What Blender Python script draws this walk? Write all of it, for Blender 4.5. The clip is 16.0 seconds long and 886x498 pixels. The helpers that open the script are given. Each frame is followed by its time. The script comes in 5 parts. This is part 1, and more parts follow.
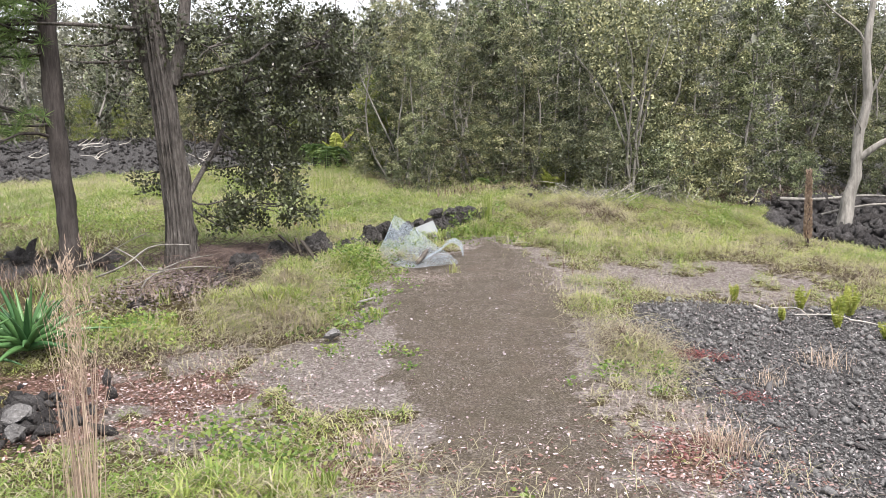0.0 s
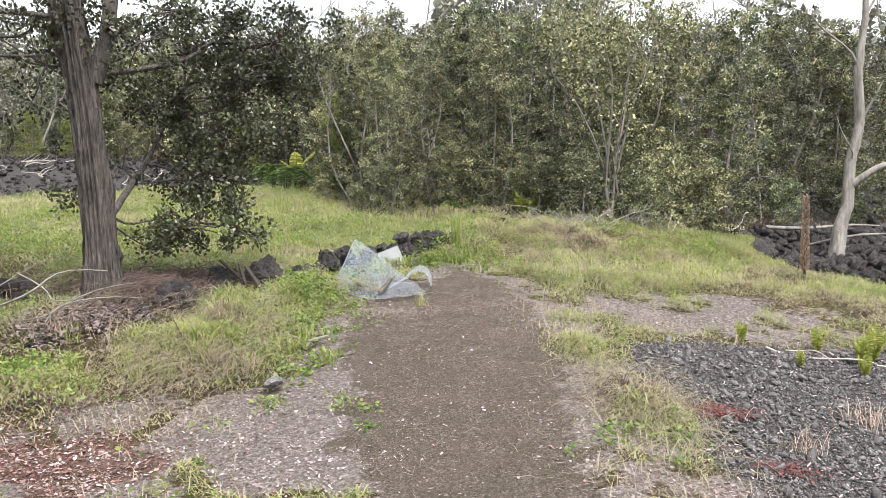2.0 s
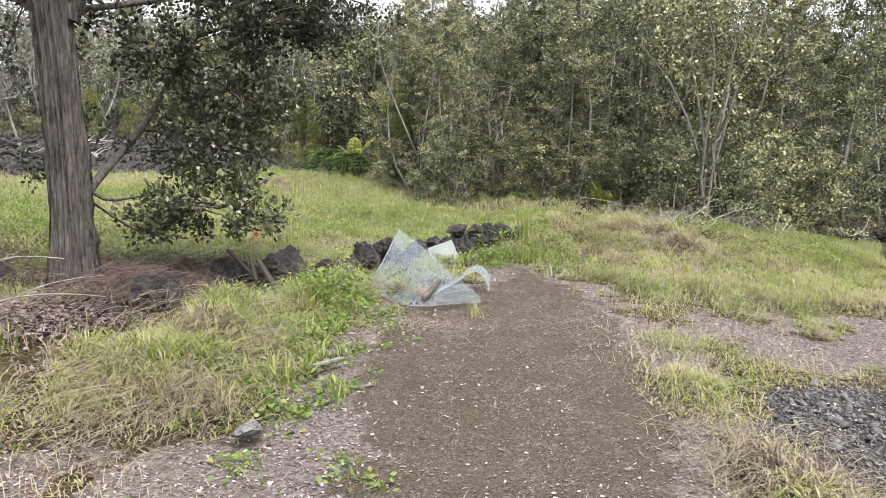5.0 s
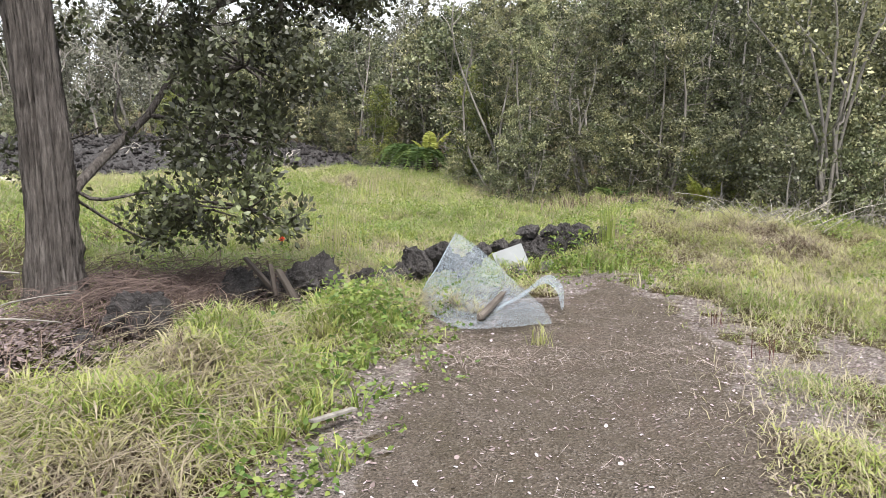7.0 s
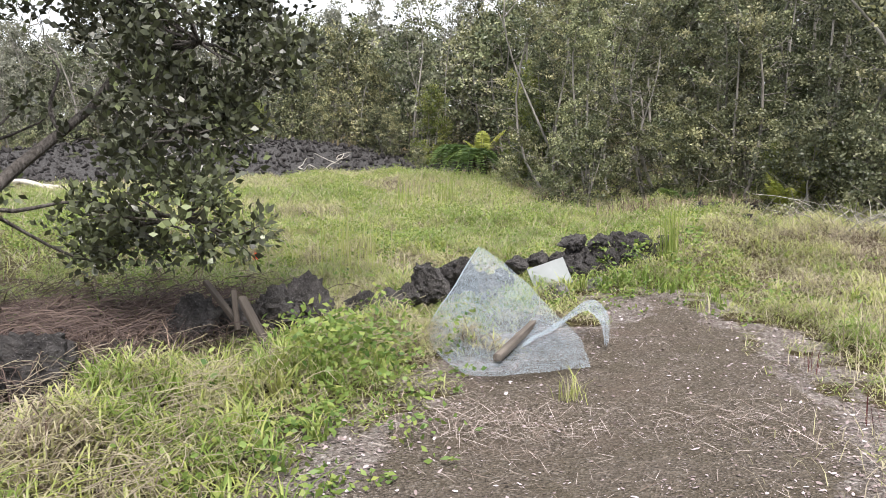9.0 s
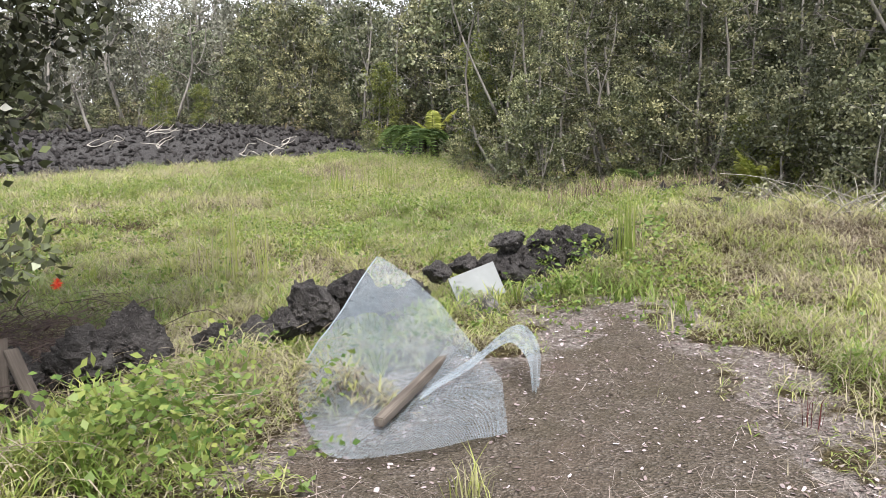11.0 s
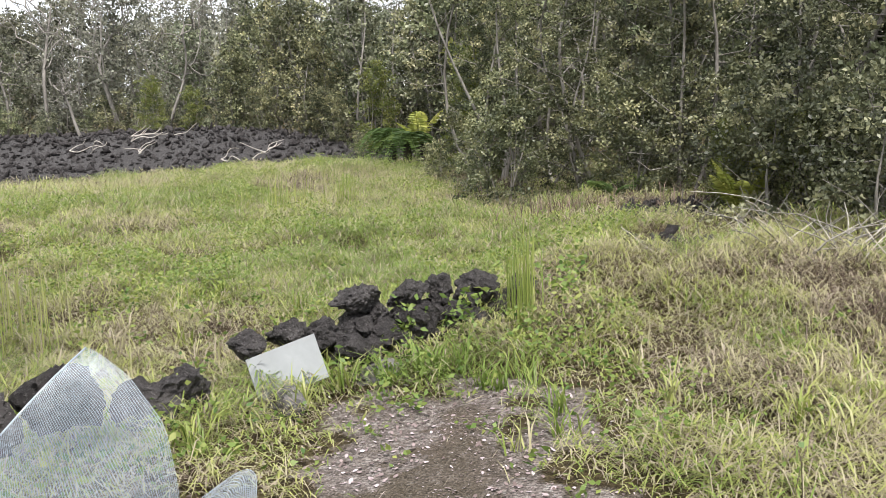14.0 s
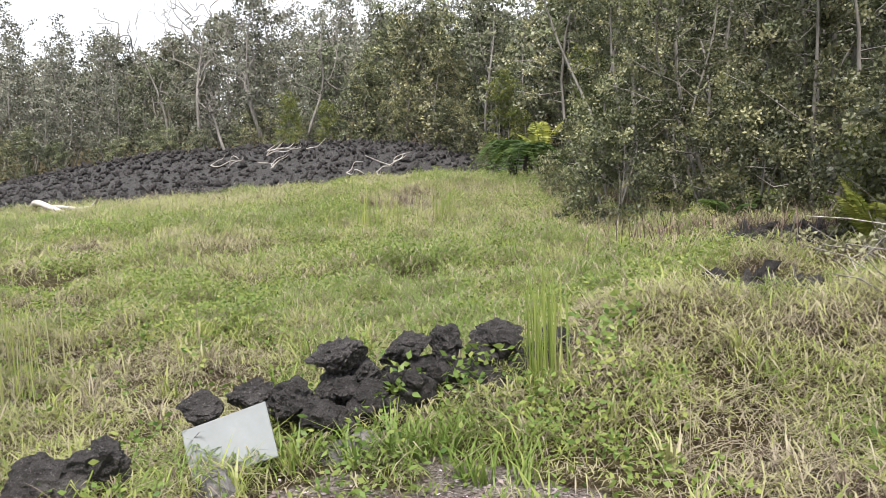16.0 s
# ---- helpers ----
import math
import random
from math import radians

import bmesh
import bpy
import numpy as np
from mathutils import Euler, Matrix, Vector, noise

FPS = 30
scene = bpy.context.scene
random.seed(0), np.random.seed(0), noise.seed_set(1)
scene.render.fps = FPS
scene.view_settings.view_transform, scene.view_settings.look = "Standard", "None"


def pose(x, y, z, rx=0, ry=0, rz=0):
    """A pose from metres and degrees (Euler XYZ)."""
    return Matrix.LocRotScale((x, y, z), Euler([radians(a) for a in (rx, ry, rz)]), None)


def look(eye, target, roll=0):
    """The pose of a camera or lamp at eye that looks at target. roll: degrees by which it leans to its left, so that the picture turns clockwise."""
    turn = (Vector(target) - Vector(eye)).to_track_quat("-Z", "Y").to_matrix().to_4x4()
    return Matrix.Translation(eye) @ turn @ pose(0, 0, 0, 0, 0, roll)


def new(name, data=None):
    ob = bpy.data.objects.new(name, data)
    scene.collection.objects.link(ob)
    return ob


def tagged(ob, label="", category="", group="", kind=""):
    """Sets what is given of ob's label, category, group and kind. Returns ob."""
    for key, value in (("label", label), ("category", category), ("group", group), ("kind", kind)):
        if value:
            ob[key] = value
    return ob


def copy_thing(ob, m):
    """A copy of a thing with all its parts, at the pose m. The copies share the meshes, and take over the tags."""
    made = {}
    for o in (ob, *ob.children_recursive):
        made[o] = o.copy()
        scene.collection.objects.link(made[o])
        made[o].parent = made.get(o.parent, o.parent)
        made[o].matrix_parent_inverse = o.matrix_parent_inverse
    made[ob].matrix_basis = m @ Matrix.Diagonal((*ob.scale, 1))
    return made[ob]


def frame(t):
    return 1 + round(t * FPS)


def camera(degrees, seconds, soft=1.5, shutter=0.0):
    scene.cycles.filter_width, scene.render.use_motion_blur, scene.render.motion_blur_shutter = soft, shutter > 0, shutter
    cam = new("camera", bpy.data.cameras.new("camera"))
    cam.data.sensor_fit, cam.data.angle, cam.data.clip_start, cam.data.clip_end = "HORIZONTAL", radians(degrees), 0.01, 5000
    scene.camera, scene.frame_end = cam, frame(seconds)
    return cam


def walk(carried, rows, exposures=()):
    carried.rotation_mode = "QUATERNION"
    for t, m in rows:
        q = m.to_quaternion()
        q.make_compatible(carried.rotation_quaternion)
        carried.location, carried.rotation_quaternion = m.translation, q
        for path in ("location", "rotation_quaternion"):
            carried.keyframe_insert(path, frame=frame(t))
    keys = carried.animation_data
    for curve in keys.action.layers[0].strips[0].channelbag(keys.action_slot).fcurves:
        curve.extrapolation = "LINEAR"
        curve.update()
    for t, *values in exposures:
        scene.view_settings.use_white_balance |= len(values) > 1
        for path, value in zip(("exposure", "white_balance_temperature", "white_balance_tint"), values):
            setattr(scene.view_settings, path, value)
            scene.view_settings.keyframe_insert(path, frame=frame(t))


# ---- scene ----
cam = camera(58.6, 16.0, 0.8)
METRES, EYE, TILT, LEAN, TURN = 11.0, 1.5, -6.5, 1.5, 0.0
ROWS = [
    (0.0, 0.0, 0.0, 0.0, 0.0, 0.0, -0.0),
    (0.5, 0.003, 0.0284, 0.0011, -2.7, 0.67, 0.86),
    (1.0, 0.0025, 0.0584, 0.0021, -2.81, 0.49, 0.63),
    (1.5, 0.0012, 0.0885, 0.0016, -2.25, 1.09, -0.17),
    (2.0, -0.0023, 0.1163, 0.0036, -2.64, 1.89, -0.61),
    (2.5, -0.0014, 0.1477, 0.0021, -2.92, 1.62, -1.04),
    (3.0, 0.0004, 0.1762, 0.0067, -0.83, 2.05, -1.47),
    (3.5, 0.0024, 0.2085, 0.0054, -0.81, 2.37, -2.05),
    (4.0, 0.005, 0.2389, 0.0072, -1.99, 2.35, -1.75),
    (4.5, 0.0076, 0.2684, 0.0083, -0.26, 1.78, -2.24),
    (7.0, 0.0225, 0.43, 0.0223, 8.35, 0.88, -2.94),
    (7.5, 0.0287, 0.464, 0.0244, 9.42, 2.74, -2.85),
    (8.0, 0.0321, 0.4905, 0.0281, 12.02, 3.18, -3.45),
    (8.5, 0.0346, 0.5274, 0.0305, 15.12, 1.71, -3.38),
    (9.0, 0.0371, 0.5584, 0.0363, 13.18, 0.83, -2.83),
    (9.5, 0.0404, 0.5947, 0.0419, 12.6, 0.18, -2.34),
    (10.0, 0.0436, 0.6267, 0.0453, 10.64, -0.15, -1.9),
    (12.5, 0.0852, 0.7835, 0.0762, 12.29, -0.59, 0.13),
    (13.0, 0.1042, 0.8065, 0.0814, 13.21, -0.34, -0.69),
    (13.5, 0.1218, 0.8306, 0.0833, 13.53, -0.65, -1.1),
    (14.0, 0.1344, 0.8583, 0.0908, 13.49, -0.68, -0.95),
    (14.5, 0.148, 0.8845, 0.0939, 14.36, -0.44, -0.65),
    (15.0, 0.1627, 0.9111, 0.0996, 18.97, -0.03, -0.9),
    (15.5, 0.1734, 0.9365, 0.1029, 21.85, -0.65, -1.03),
    (16.0, 0.1813, 0.9547, 0.1096, 24.45, -0.31, -1.47),
]
walk(cam, [(t, pose(0, 0, EYE, TILT, LEAN, TURN) @ pose(METRES * x, METRES * y, METRES * z, 90 + pitch, roll, yaw)) for t, x, y, z, yaw, pitch, roll in ROWS],
     [(0.0, 1.03), (8.0, 1.02), (10.0, 1.0), (12.5, 0.9), (16.0, 0.88)])

# ---- light and exposure ----
world = bpy.data.worlds.new("overcast_sky")
scene.world = world
world.use_nodes = True
wn, wl = world.node_tree.nodes, world.node_tree.links
wn.clear()
w_out, w_bg = wn.new("ShaderNodeOutputWorld"), wn.new("ShaderNodeBackground")
w_sky, w_mix, w_noise, w_ramp = (wn.new(k) for k in ("ShaderNodeTexSky", "ShaderNodeMix", "ShaderNodeTexNoise", "ShaderNodeValToRGB"))
w_sky.sky_type, w_sky.sun_disc = "NISHITA", False
SUN_UP, SUN_ROUND = radians(60), radians(152)
w_sky.sun_elevation, w_sky.sun_rotation = SUN_UP, SUN_ROUND
w_mix.data_type = "RGBA"
w_mix.inputs["Factor"].default_value = 0.88
w_noise.inputs["Scale"].default_value = 2.2
w_noise.inputs["Detail"].default_value = 5.0
w_ramp.color_ramp.elements[0].color = (8.0, 8.3, 8.9, 1)
w_ramp.color_ramp.elements[1].color = (11.6, 11.8, 12.2, 1)
wl.new(w_noise.outputs["Fac"], w_ramp.inputs["Fac"])
wl.new(w_sky.outputs["Color"], w_mix.inputs["A"])
wl.new(w_ramp.outputs["Color"], w_mix.inputs["B"])
wl.new(w_mix.outputs["Result"], w_bg.inputs["Color"])
w_bg.inputs["Strength"].default_value = 0.078
wl.new(w_bg.outputs["Background"], w_out.inputs["Surface"])
sun_data = bpy.data.lights.new("sun", "SUN")
sun_data.energy, sun_data.angle, sun_data.color = 4.0, radians(20), (1.0, 0.955, 0.915)
sun = new("sun", sun_data)
sun.matrix_world = look((0, 0, 30), Vector((0, 0, 30)) - Vector((math.sin(SUN_ROUND) * math.cos(SUN_UP), math.cos(SUN_ROUND) * math.cos(SUN_UP), math.sin(SUN_UP))))


# ---- materials ----
def material(name, rough=0.9):
    m = bpy.data.materials.new(name)
    m.use_nodes = True
    m.node_tree.nodes["Principled BSDF"].inputs["Roughness"].default_value = rough
    m.node_tree.nodes["Principled BSDF"].inputs["Specular IOR Level"].default_value = 0.3
    return m, m.node_tree.nodes, m.node_tree.links, m.node_tree.nodes["Principled BSDF"]


def coords(n):
    return n.new("ShaderNodeTexCoord").outputs["Object"]


def noise_node(n, l, vec, scale, detail=5.0, rough=0.6):
    t = n.new("ShaderNodeTexNoise")
    t.inputs["Scale"].default_value, t.inputs["Detail"].default_value, t.inputs["Roughness"].default_value = scale, detail, rough
    l.new(vec, t.inputs["Vector"])
    return t.outputs["Fac"]


def ramp(n, l, fac, *stops):
    r = n.new("ShaderNodeValToRGB")
    els = r.color_ramp.elements
    while len(els) < len(stops):
        els.new(0.5)
    for e, (p, c) in zip(els, stops):
        e.position, e.color = p, (*c, 1)
    l.new(fac, r.inputs["Fac"])
    return r.outputs["Color"]


def mix(n, l, fac, a, b, blend="MIX"):
    x = n.new("ShaderNodeMix")
    x.data_type, x.blend_type = "RGBA", blend
    for key, v in (("Factor", fac), ("A", a), ("B", b)):
        if hasattr(v, "is_output"):
            l.new(v, x.inputs[key])
        else:
            x.inputs[key].default_value = v if key == "Factor" else (*v, 1)
    return x.outputs["Result"]


def bump(n, l, bsdf, height, strength=0.5, distance=0.01):
    b = n.new("ShaderNodeBump")
    b.inputs["Strength"].default_value, b.inputs["Distance"].default_value = strength, distance
    l.new(height, b.inputs["Height"])
    l.new(b.outputs["Normal"], bsdf.inputs["Normal"])


def attr(n, name):
    a = n.new("ShaderNodeAttribute")
    a.attribute_name = name
    return a.outputs["Fac"]


def arith(n, l, op, a, b):
    x = n.new("ShaderNodeMath")
    x.operation = op
    for i, v in enumerate((a, b)):
        if hasattr(v, "is_output"):
            l.new(v, x.inputs[i])
        else:
            x.inputs[i].default_value = v
    return x.outputs[0]


def leafy(name, stops, rough=0.55, through_light=0.35, spec=0.35, own=False):
    """Thin leaf: colour from the blade's own hue value, light passing through."""
    m, n, l, p = material(name, rough)
    p.inputs["Specular IOR Level"].default_value = spec
    col = ramp(n, l, attr(n, "hue"), *[(at, (r * 1.03, g, b * 1.16)) for at, (r, g, b) in stops])
    if own:
        info = n.new("ShaderNodeObjectInfo")
        col = mix(n, l, 0.75, col, ramp(n, l, info.outputs["Random"], (0.0, (0.6, 0.62, 0.6)), (0.35, (1.0, 0.94, 0.8)), (0.7, (0.86, 1.0, 0.84)), (1.0, (1.25, 1.15, 0.95))), "MULTIPLY")
    l.new(col, p.inputs["Base Color"])
    t, s = n.new("ShaderNodeBsdfTranslucent"), n.new("ShaderNodeMixShader")
    l.new(col, t.inputs["Color"])
    s.inputs["Fac"].default_value = through_light
    l.new(p.outputs["BSDF"], s.inputs[1])
    l.new(t.outputs["BSDF"], s.inputs[2])
    l.new(s.outputs["Shader"], n["Material Output"].inputs["Surface"])
    return m


def rocky(name, dark, light, scale=9.0, relief=0.03, rough=0.95):
    m, n, l, p = material(name, rough)
    c = coords(n)
    big, fine = noise_node(n, l, c, scale, 6), noise_node(n, l, c, scale * 7, 6, 0.7)
    v = n.new("ShaderNodeTexVoronoi")
    v.inputs["Scale"].default_value = scale * 9
    l.new(c, v.inputs["Vector"])
    col = ramp(n, l, big, (0.3, dark), (0.72, light))
    col = mix(n, l, ramp(n, l, fine, (0.55, (0, 0, 0)), (0.72, (1, 1, 1))), col, tuple(min(1, q * 1.9) for q in light))
    info, geo = n.new("ShaderNodeObjectInfo"), n.new("ShaderNodeNewGeometry")
    col = mix(n, l, ramp(n, l, info.outputs["Random"], (0, (0, 0, 0)), (1, (0.4, 0.4, 0.4))), col, tuple(0.6 * q for q in dark))
    col = mix(n, l, ramp(n, l, geo.outputs["Random Per Island"], (0.3, (0, 0, 0)), (1, (0.65, 0.65, 0.65))), col, (dark[0] * 0.9, dark[1] * 0.85, dark[2] * 0.85))
    l.new(col, p.inputs["Base Color"])
    pit = noise_node(n, l, c, scale * 2.6, 8, 0.75)
    bump(n, l, p, arith(n, l, "ADD", arith(n, l, "ADD", arith(n, l, "MULTIPLY", pit, 1.6), fine), arith(n, l, "MULTIPLY", v.outputs["Distance"], 0.3)), 1.0, relief)
    return m


def barky(name, dark, light, stretch=(14, 14, 1.6), relief=0.03):
    m, n, l, p = material(name, 0.95)
    mp = n.new("ShaderNodeMapping")
    mp.inputs["Scale"].default_value = stretch
    l.new(coords(n), mp.inputs["Vector"])
    a, b = noise_node(n, l, mp.outputs["Vector"], 1.0, 6, 0.65), noise_node(n, l, coords(n), 3.0, 4)
    broad = n.new("ShaderNodeMapping")
    broad.inputs["Scale"].default_value = tuple(k * 0.3 for k in stretch)
    l.new(coords(n), broad.inputs["Vector"])
    a = arith(n, l, "ADD", arith(n, l, "MULTIPLY", a, 0.55), arith(n, l, "MULTIPLY", noise_node(n, l, broad.outputs["Vector"], 1.0, 8, 0.7), 0.45))
    col = ramp(n, l, a, (0.36, dark), (0.6, light))
    col = mix(n, l, ramp(n, l, b, (0.4, (0, 0, 0)), (0.75, (0.5, 0.5, 0.5))), col, dark)
    l.new(col, p.inputs["Base Color"])
    bump(n, l, p, a, 1.0, relief)
    return m


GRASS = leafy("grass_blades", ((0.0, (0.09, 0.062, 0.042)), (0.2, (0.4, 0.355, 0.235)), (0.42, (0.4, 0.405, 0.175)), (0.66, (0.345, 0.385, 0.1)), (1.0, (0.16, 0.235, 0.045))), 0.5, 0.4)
WEED = leafy("weed_leaves", ((0.0, (0.3, 0.34, 0.085)), (0.5, (0.175, 0.255, 0.055)), (1.0, (0.07, 0.14, 0.032))), 0.5, 0.4)
OHIA = leafy("small_leathery_leaves", ((0.0, (0.035, 0.042, 0.024)), (0.4, (0.11, 0.128, 0.066)), (0.7, (0.235, 0.257, 0.135)), (0.9, (0.42, 0.432, 0.235)), (1.0, (0.49, 0.475, 0.29))), 0.45, 0.22, 0.45, True)
DARKLEAF = leafy("dark_leathery_leaves", ((0.0, (0.022, 0.024, 0.014)), (0.5, (0.05, 0.056, 0.028)), (0.8, (0.095, 0.112, 0.048)), (0.96, (0.18, 0.22, 0.085)), (1.0, (0.2, 0.09, 0.05))), 0.38, 0.2, 0.5)
PALELEAF = leafy("grey_green_leaves", ((0.0, (0.06, 0.066, 0.042)), (0.5, (0.175, 0.185, 0.115)), (1.0, (0.36, 0.365, 0.23))), 0.6, 0.18, 0.35, True)
HILLLEAF = leafy("pale_hill_leaves", ((0.0, (0.07, 0.077, 0.052)), (0.5, (0.18, 0.19, 0.128)), (1.0, (0.34, 0.35, 0.24))), 0.6, 0.3)
MIDLEAF = leafy("deep_olive_leaves", ((0.0, (0.03, 0.037, 0.02)), (0.5, (0.095, 0.113, 0.056)), (0.8, (0.215, 0.235, 0.12)), (1.0, (0.4, 0.405, 0.22))), 0.45, 0.22, 0.45, True)
FRESHLEAF = leafy("fresh_green_leaves", ((0.0, (0.08, 0.11, 0.028)), (0.5, (0.165, 0.2, 0.05)), (1.0, (0.28, 0.29, 0.08))), 0.5, 0.4)
DEADLEAF = leafy("dead_leaves", ((0.0, (0.07, 0.055, 0.045)), (1.0, (0.24, 0.2, 0.17))), 0.8, 0.0, 0.2)
YOUNGFERN = leafy("young_fern_fronds", ((0.0, (0.2, 0.26, 0.04)), (1.0, (0.42, 0.44, 0.1))), 0.5, 0.4)
FERN = leafy("fern_fronds", ((0.0, (0.03, 0.055, 0.016)), (0.5, (0.07, 0.12, 0.028)), (1.0, (0.15, 0.21, 0.05))), 0.5, 0.4)
NEEDLE = leafy("pine_needles", ((0.0, (0.06, 0.11, 0.03)), (1.0, (0.19, 0.28, 0.075))), 0.5, 0.35)
ALOE = leafy("succulent_leaves", ((0.0, (0.03, 0.09, 0.03)), (1.0, (0.1, 0.2, 0.06))), 0.4, 0.08)
DRY = leafy("dry_stalks", ((0.0, (0.075, 0.056, 0.047)), (0.5, (0.34, 0.26, 0.18)), (1.0, (0.55, 0.45, 0.3))), 0.8, 0.2, 0.2)
CHIPS = leafy("pale_litter", ((0.0, (0.1, 0.075, 0.06)), (0.6, (0.25, 0.205, 0.175)), (0.92, (0.37, 0.325, 0.29)), (1.0, (0.52, 0.48, 0.44))), 0.8, 0.0, 0.2)
RUSTY = leafy("rusty_litter", ((0.0, (0.06, 0.035, 0.028)), (0.5, (0.2, 0.11, 0.08)), (0.85, (0.36, 0.25, 0.2)), (1.0, (0.52, 0.45, 0.4))), 0.8, 0.0, 0.2)
STRAW = leafy("straw_litter", ((0.0, (0.16, 0.12, 0.085)), (1.0, (0.46, 0.41, 0.33))), 0.8, 0.0, 0.2)
REDLEAF = leafy("red_groundcover", ((0.0, (0.08, 0.026, 0.022)), (1.0, (0.2, 0.068, 0.055))), 0.7, 0.2)
LAVA = rocky("lava_rock", (0.028, 0.025, 0.026), (0.165, 0.152, 0.15), 9.0, 0.05)
CINDER = rocky("grey_cinder", (0.06, 0.057, 0.058), (0.3, 0.288, 0.285), 11.0, 0.006)
BARK = barky("shaggy_grey_bark", (0.02, 0.016, 0.014), (0.2, 0.178, 0.165), (48, 48, 7.0), 0.08)
STEM = barky("pale_grey_bark", (0.1, 0.092, 0.082), (0.31, 0.29, 0.265), (18, 18, 3), 0.02)
PINEBARK = barky("dark_pine_bark", (0.022, 0.018, 0.017), (0.085, 0.072, 0.068), (26, 26, 4), 0.05)
DRIFT = barky("bleached_wood", (0.3, 0.27, 0.24), (0.62, 0.58, 0.53), (10, 10, 10), 0.01)
OLDWOOD = barky("weathered_lumber", (0.045, 0.035, 0.03), (0.17, 0.145, 0.125), (30, 2, 30), 0.01)


def ground_material():
    m, n, l, p = material("ground_cover", 0.95)
    p.inputs["Specular IOR Level"].default_value = 0.15
    c = coords(n)
    n1, n2, n3 = noise_node(n, l, c, 1.3, 5), noise_node(n, l, c, 14, 5, 0.65), noise_node(n, l, c, 75, 4, 0.7)
    soil = ramp(n, l, n2, (0.35, (0.06, 0.045, 0.028)), (0.6, (0.15, 0.12, 0.06)), (0.75, (0.2, 0.18, 0.075)))
    dirt = ramp(n, l, n2, (0.35, (0.1, 0.076, 0.06)), (0.65, (0.2, 0.16, 0.13)))
    moss = ramp(n, l, n1, (0.3, (0.2, 0.165, 0.14)), (0.5, (0.13, 0.112, 0.072)), (0.68, (0.21, 0.158, 0.125)))
    dirt = mix(n, l, 0.6, dirt, moss)
    grit = ramp(n, l, n2, (0.32, (0.15, 0.122, 0.108)), (0.5, (0.27, 0.232, 0.212)), (0.72, (0.42, 0.375, 0.35)))
    speck = n.new("ShaderNodeTexVoronoi")
    speck.inputs["Scale"].default_value = 42
    l.new(c, speck.inputs["Vector"])
    chips = ramp(n, l, speck.outputs["Color"], (0.62, (0, 0, 0)), (0.8, (1, 1, 1)))
    grit = mix(n, l, mix(n, l, 0.5, (0, 0, 0), chips), grit, (0.42, 0.37, 0.33))
    dirt = mix(n, l, ramp(n, l, n3, (0.56, (0, 0, 0)), (0.66, (0.75, 0.75, 0.75))), dirt, (0.27, 0.23, 0.2))
    dirt = mix(n, l, ramp(n, l, noise_node(n, l, c, 120, 3, 0.7), (0.34, (0.8, 0.8, 0.8)), (0.46, (0, 0, 0))), dirt, (0.035, 0.028, 0.022))
    n4 = noise_node(n, l, c, 4, 5, 0.65)
    dirt = mix(n, l, ramp(n, l, n4, (0.52, (0, 0, 0)), (0.68, (0.6, 0.6, 0.6))), dirt, (0.23, 0.195, 0.17))
    cell = n.new("ShaderNodeTexVoronoi")
    cell.inputs["Scale"].default_value = 85
    l.new(c, cell.inputs["Vector"])
    grains = ramp(n, l, cell.outputs["Color"], (0.0, (0.045, 0.036, 0.03)), (0.42, (0.14, 0.113, 0.092)), (0.72, (0.235, 0.195, 0.165)), (0.92, (0.36, 0.32, 0.285)), (1.0, (0.5, 0.47, 0.43)))
    dirt = mix(n, l, ramp(n, l, n4, (0.35, (0.2, 0.2, 0.2)), (0.62, (0.7, 0.7, 0.7))), dirt, grains)
    cell2 = n.new("ShaderNodeTexVoronoi")
    cell2.inputs["Scale"].default_value = 52
    l.new(c, cell2.inputs["Vector"])
    flecks = ramp(n, l, cell2.outputs["Color"], (0.0, (0.085, 0.068, 0.058)), (0.45, (0.22, 0.185, 0.168)), (0.75, (0.38, 0.335, 0.31)), (1.0, (0.62, 0.58, 0.545)))
    grit = mix(n, l, 0.65, grit, flecks)
    lava = ramp(n, l, n2, (0.35, (0.05, 0.047, 0.047)), (0.7, (0.16, 0.15, 0.147)))
    red = mix(n, l, 0.55, ramp(n, l, n2, (0.35, (0.1, 0.055, 0.04)), (0.7, (0.22, 0.14, 0.11))), ramp(n, l, cell2.outputs["Color"], (0.0, (0.05, 0.03, 0.024)), (0.5, (0.18, 0.1, 0.075)), (0.8, (0.32, 0.22, 0.18)), (1.0, (0.5, 0.42, 0.37))))

    def edge(name, soft=0.9):
        s = arith(n, l, "ADD", attr(n, name), arith(n, l, "MULTIPLY", arith(n, l, "SUBTRACT", n2, 0.5), soft))
        return ramp(n, l, s, (0.4, (0, 0, 0)), (0.6, (1, 1, 1)))
    lava = mix(n, l, 0.6, lava, ramp(n, l, cell2.outputs["Color"], (0.0, (0.03, 0.028, 0.029)), (0.6, (0.1, 0.096, 0.097)), (0.9, (0.2, 0.19, 0.188)), (1.0, (0.36, 0.34, 0.33))))
    col = mix(n, l, edge("grit"), soil, grit)
    col = mix(n, l, edge("dirt", 1.3), col, dirt)
    col = mix(n, l, edge("red"), col, red)
    col = mix(n, l, edge("lava"), col, lava)
    l.new(col, p.inputs["Base Color"])
    bump(n, l, p, arith(n, l, "ADD", n2, arith(n, l, "ADD", arith(n, l, "MULTIPLY", n3, 0.8), arith(n, l, "MULTIPLY", cell.outputs["Distance"], 0.8))), 1.0, 0.05)
    return m


GROUND = ground_material()


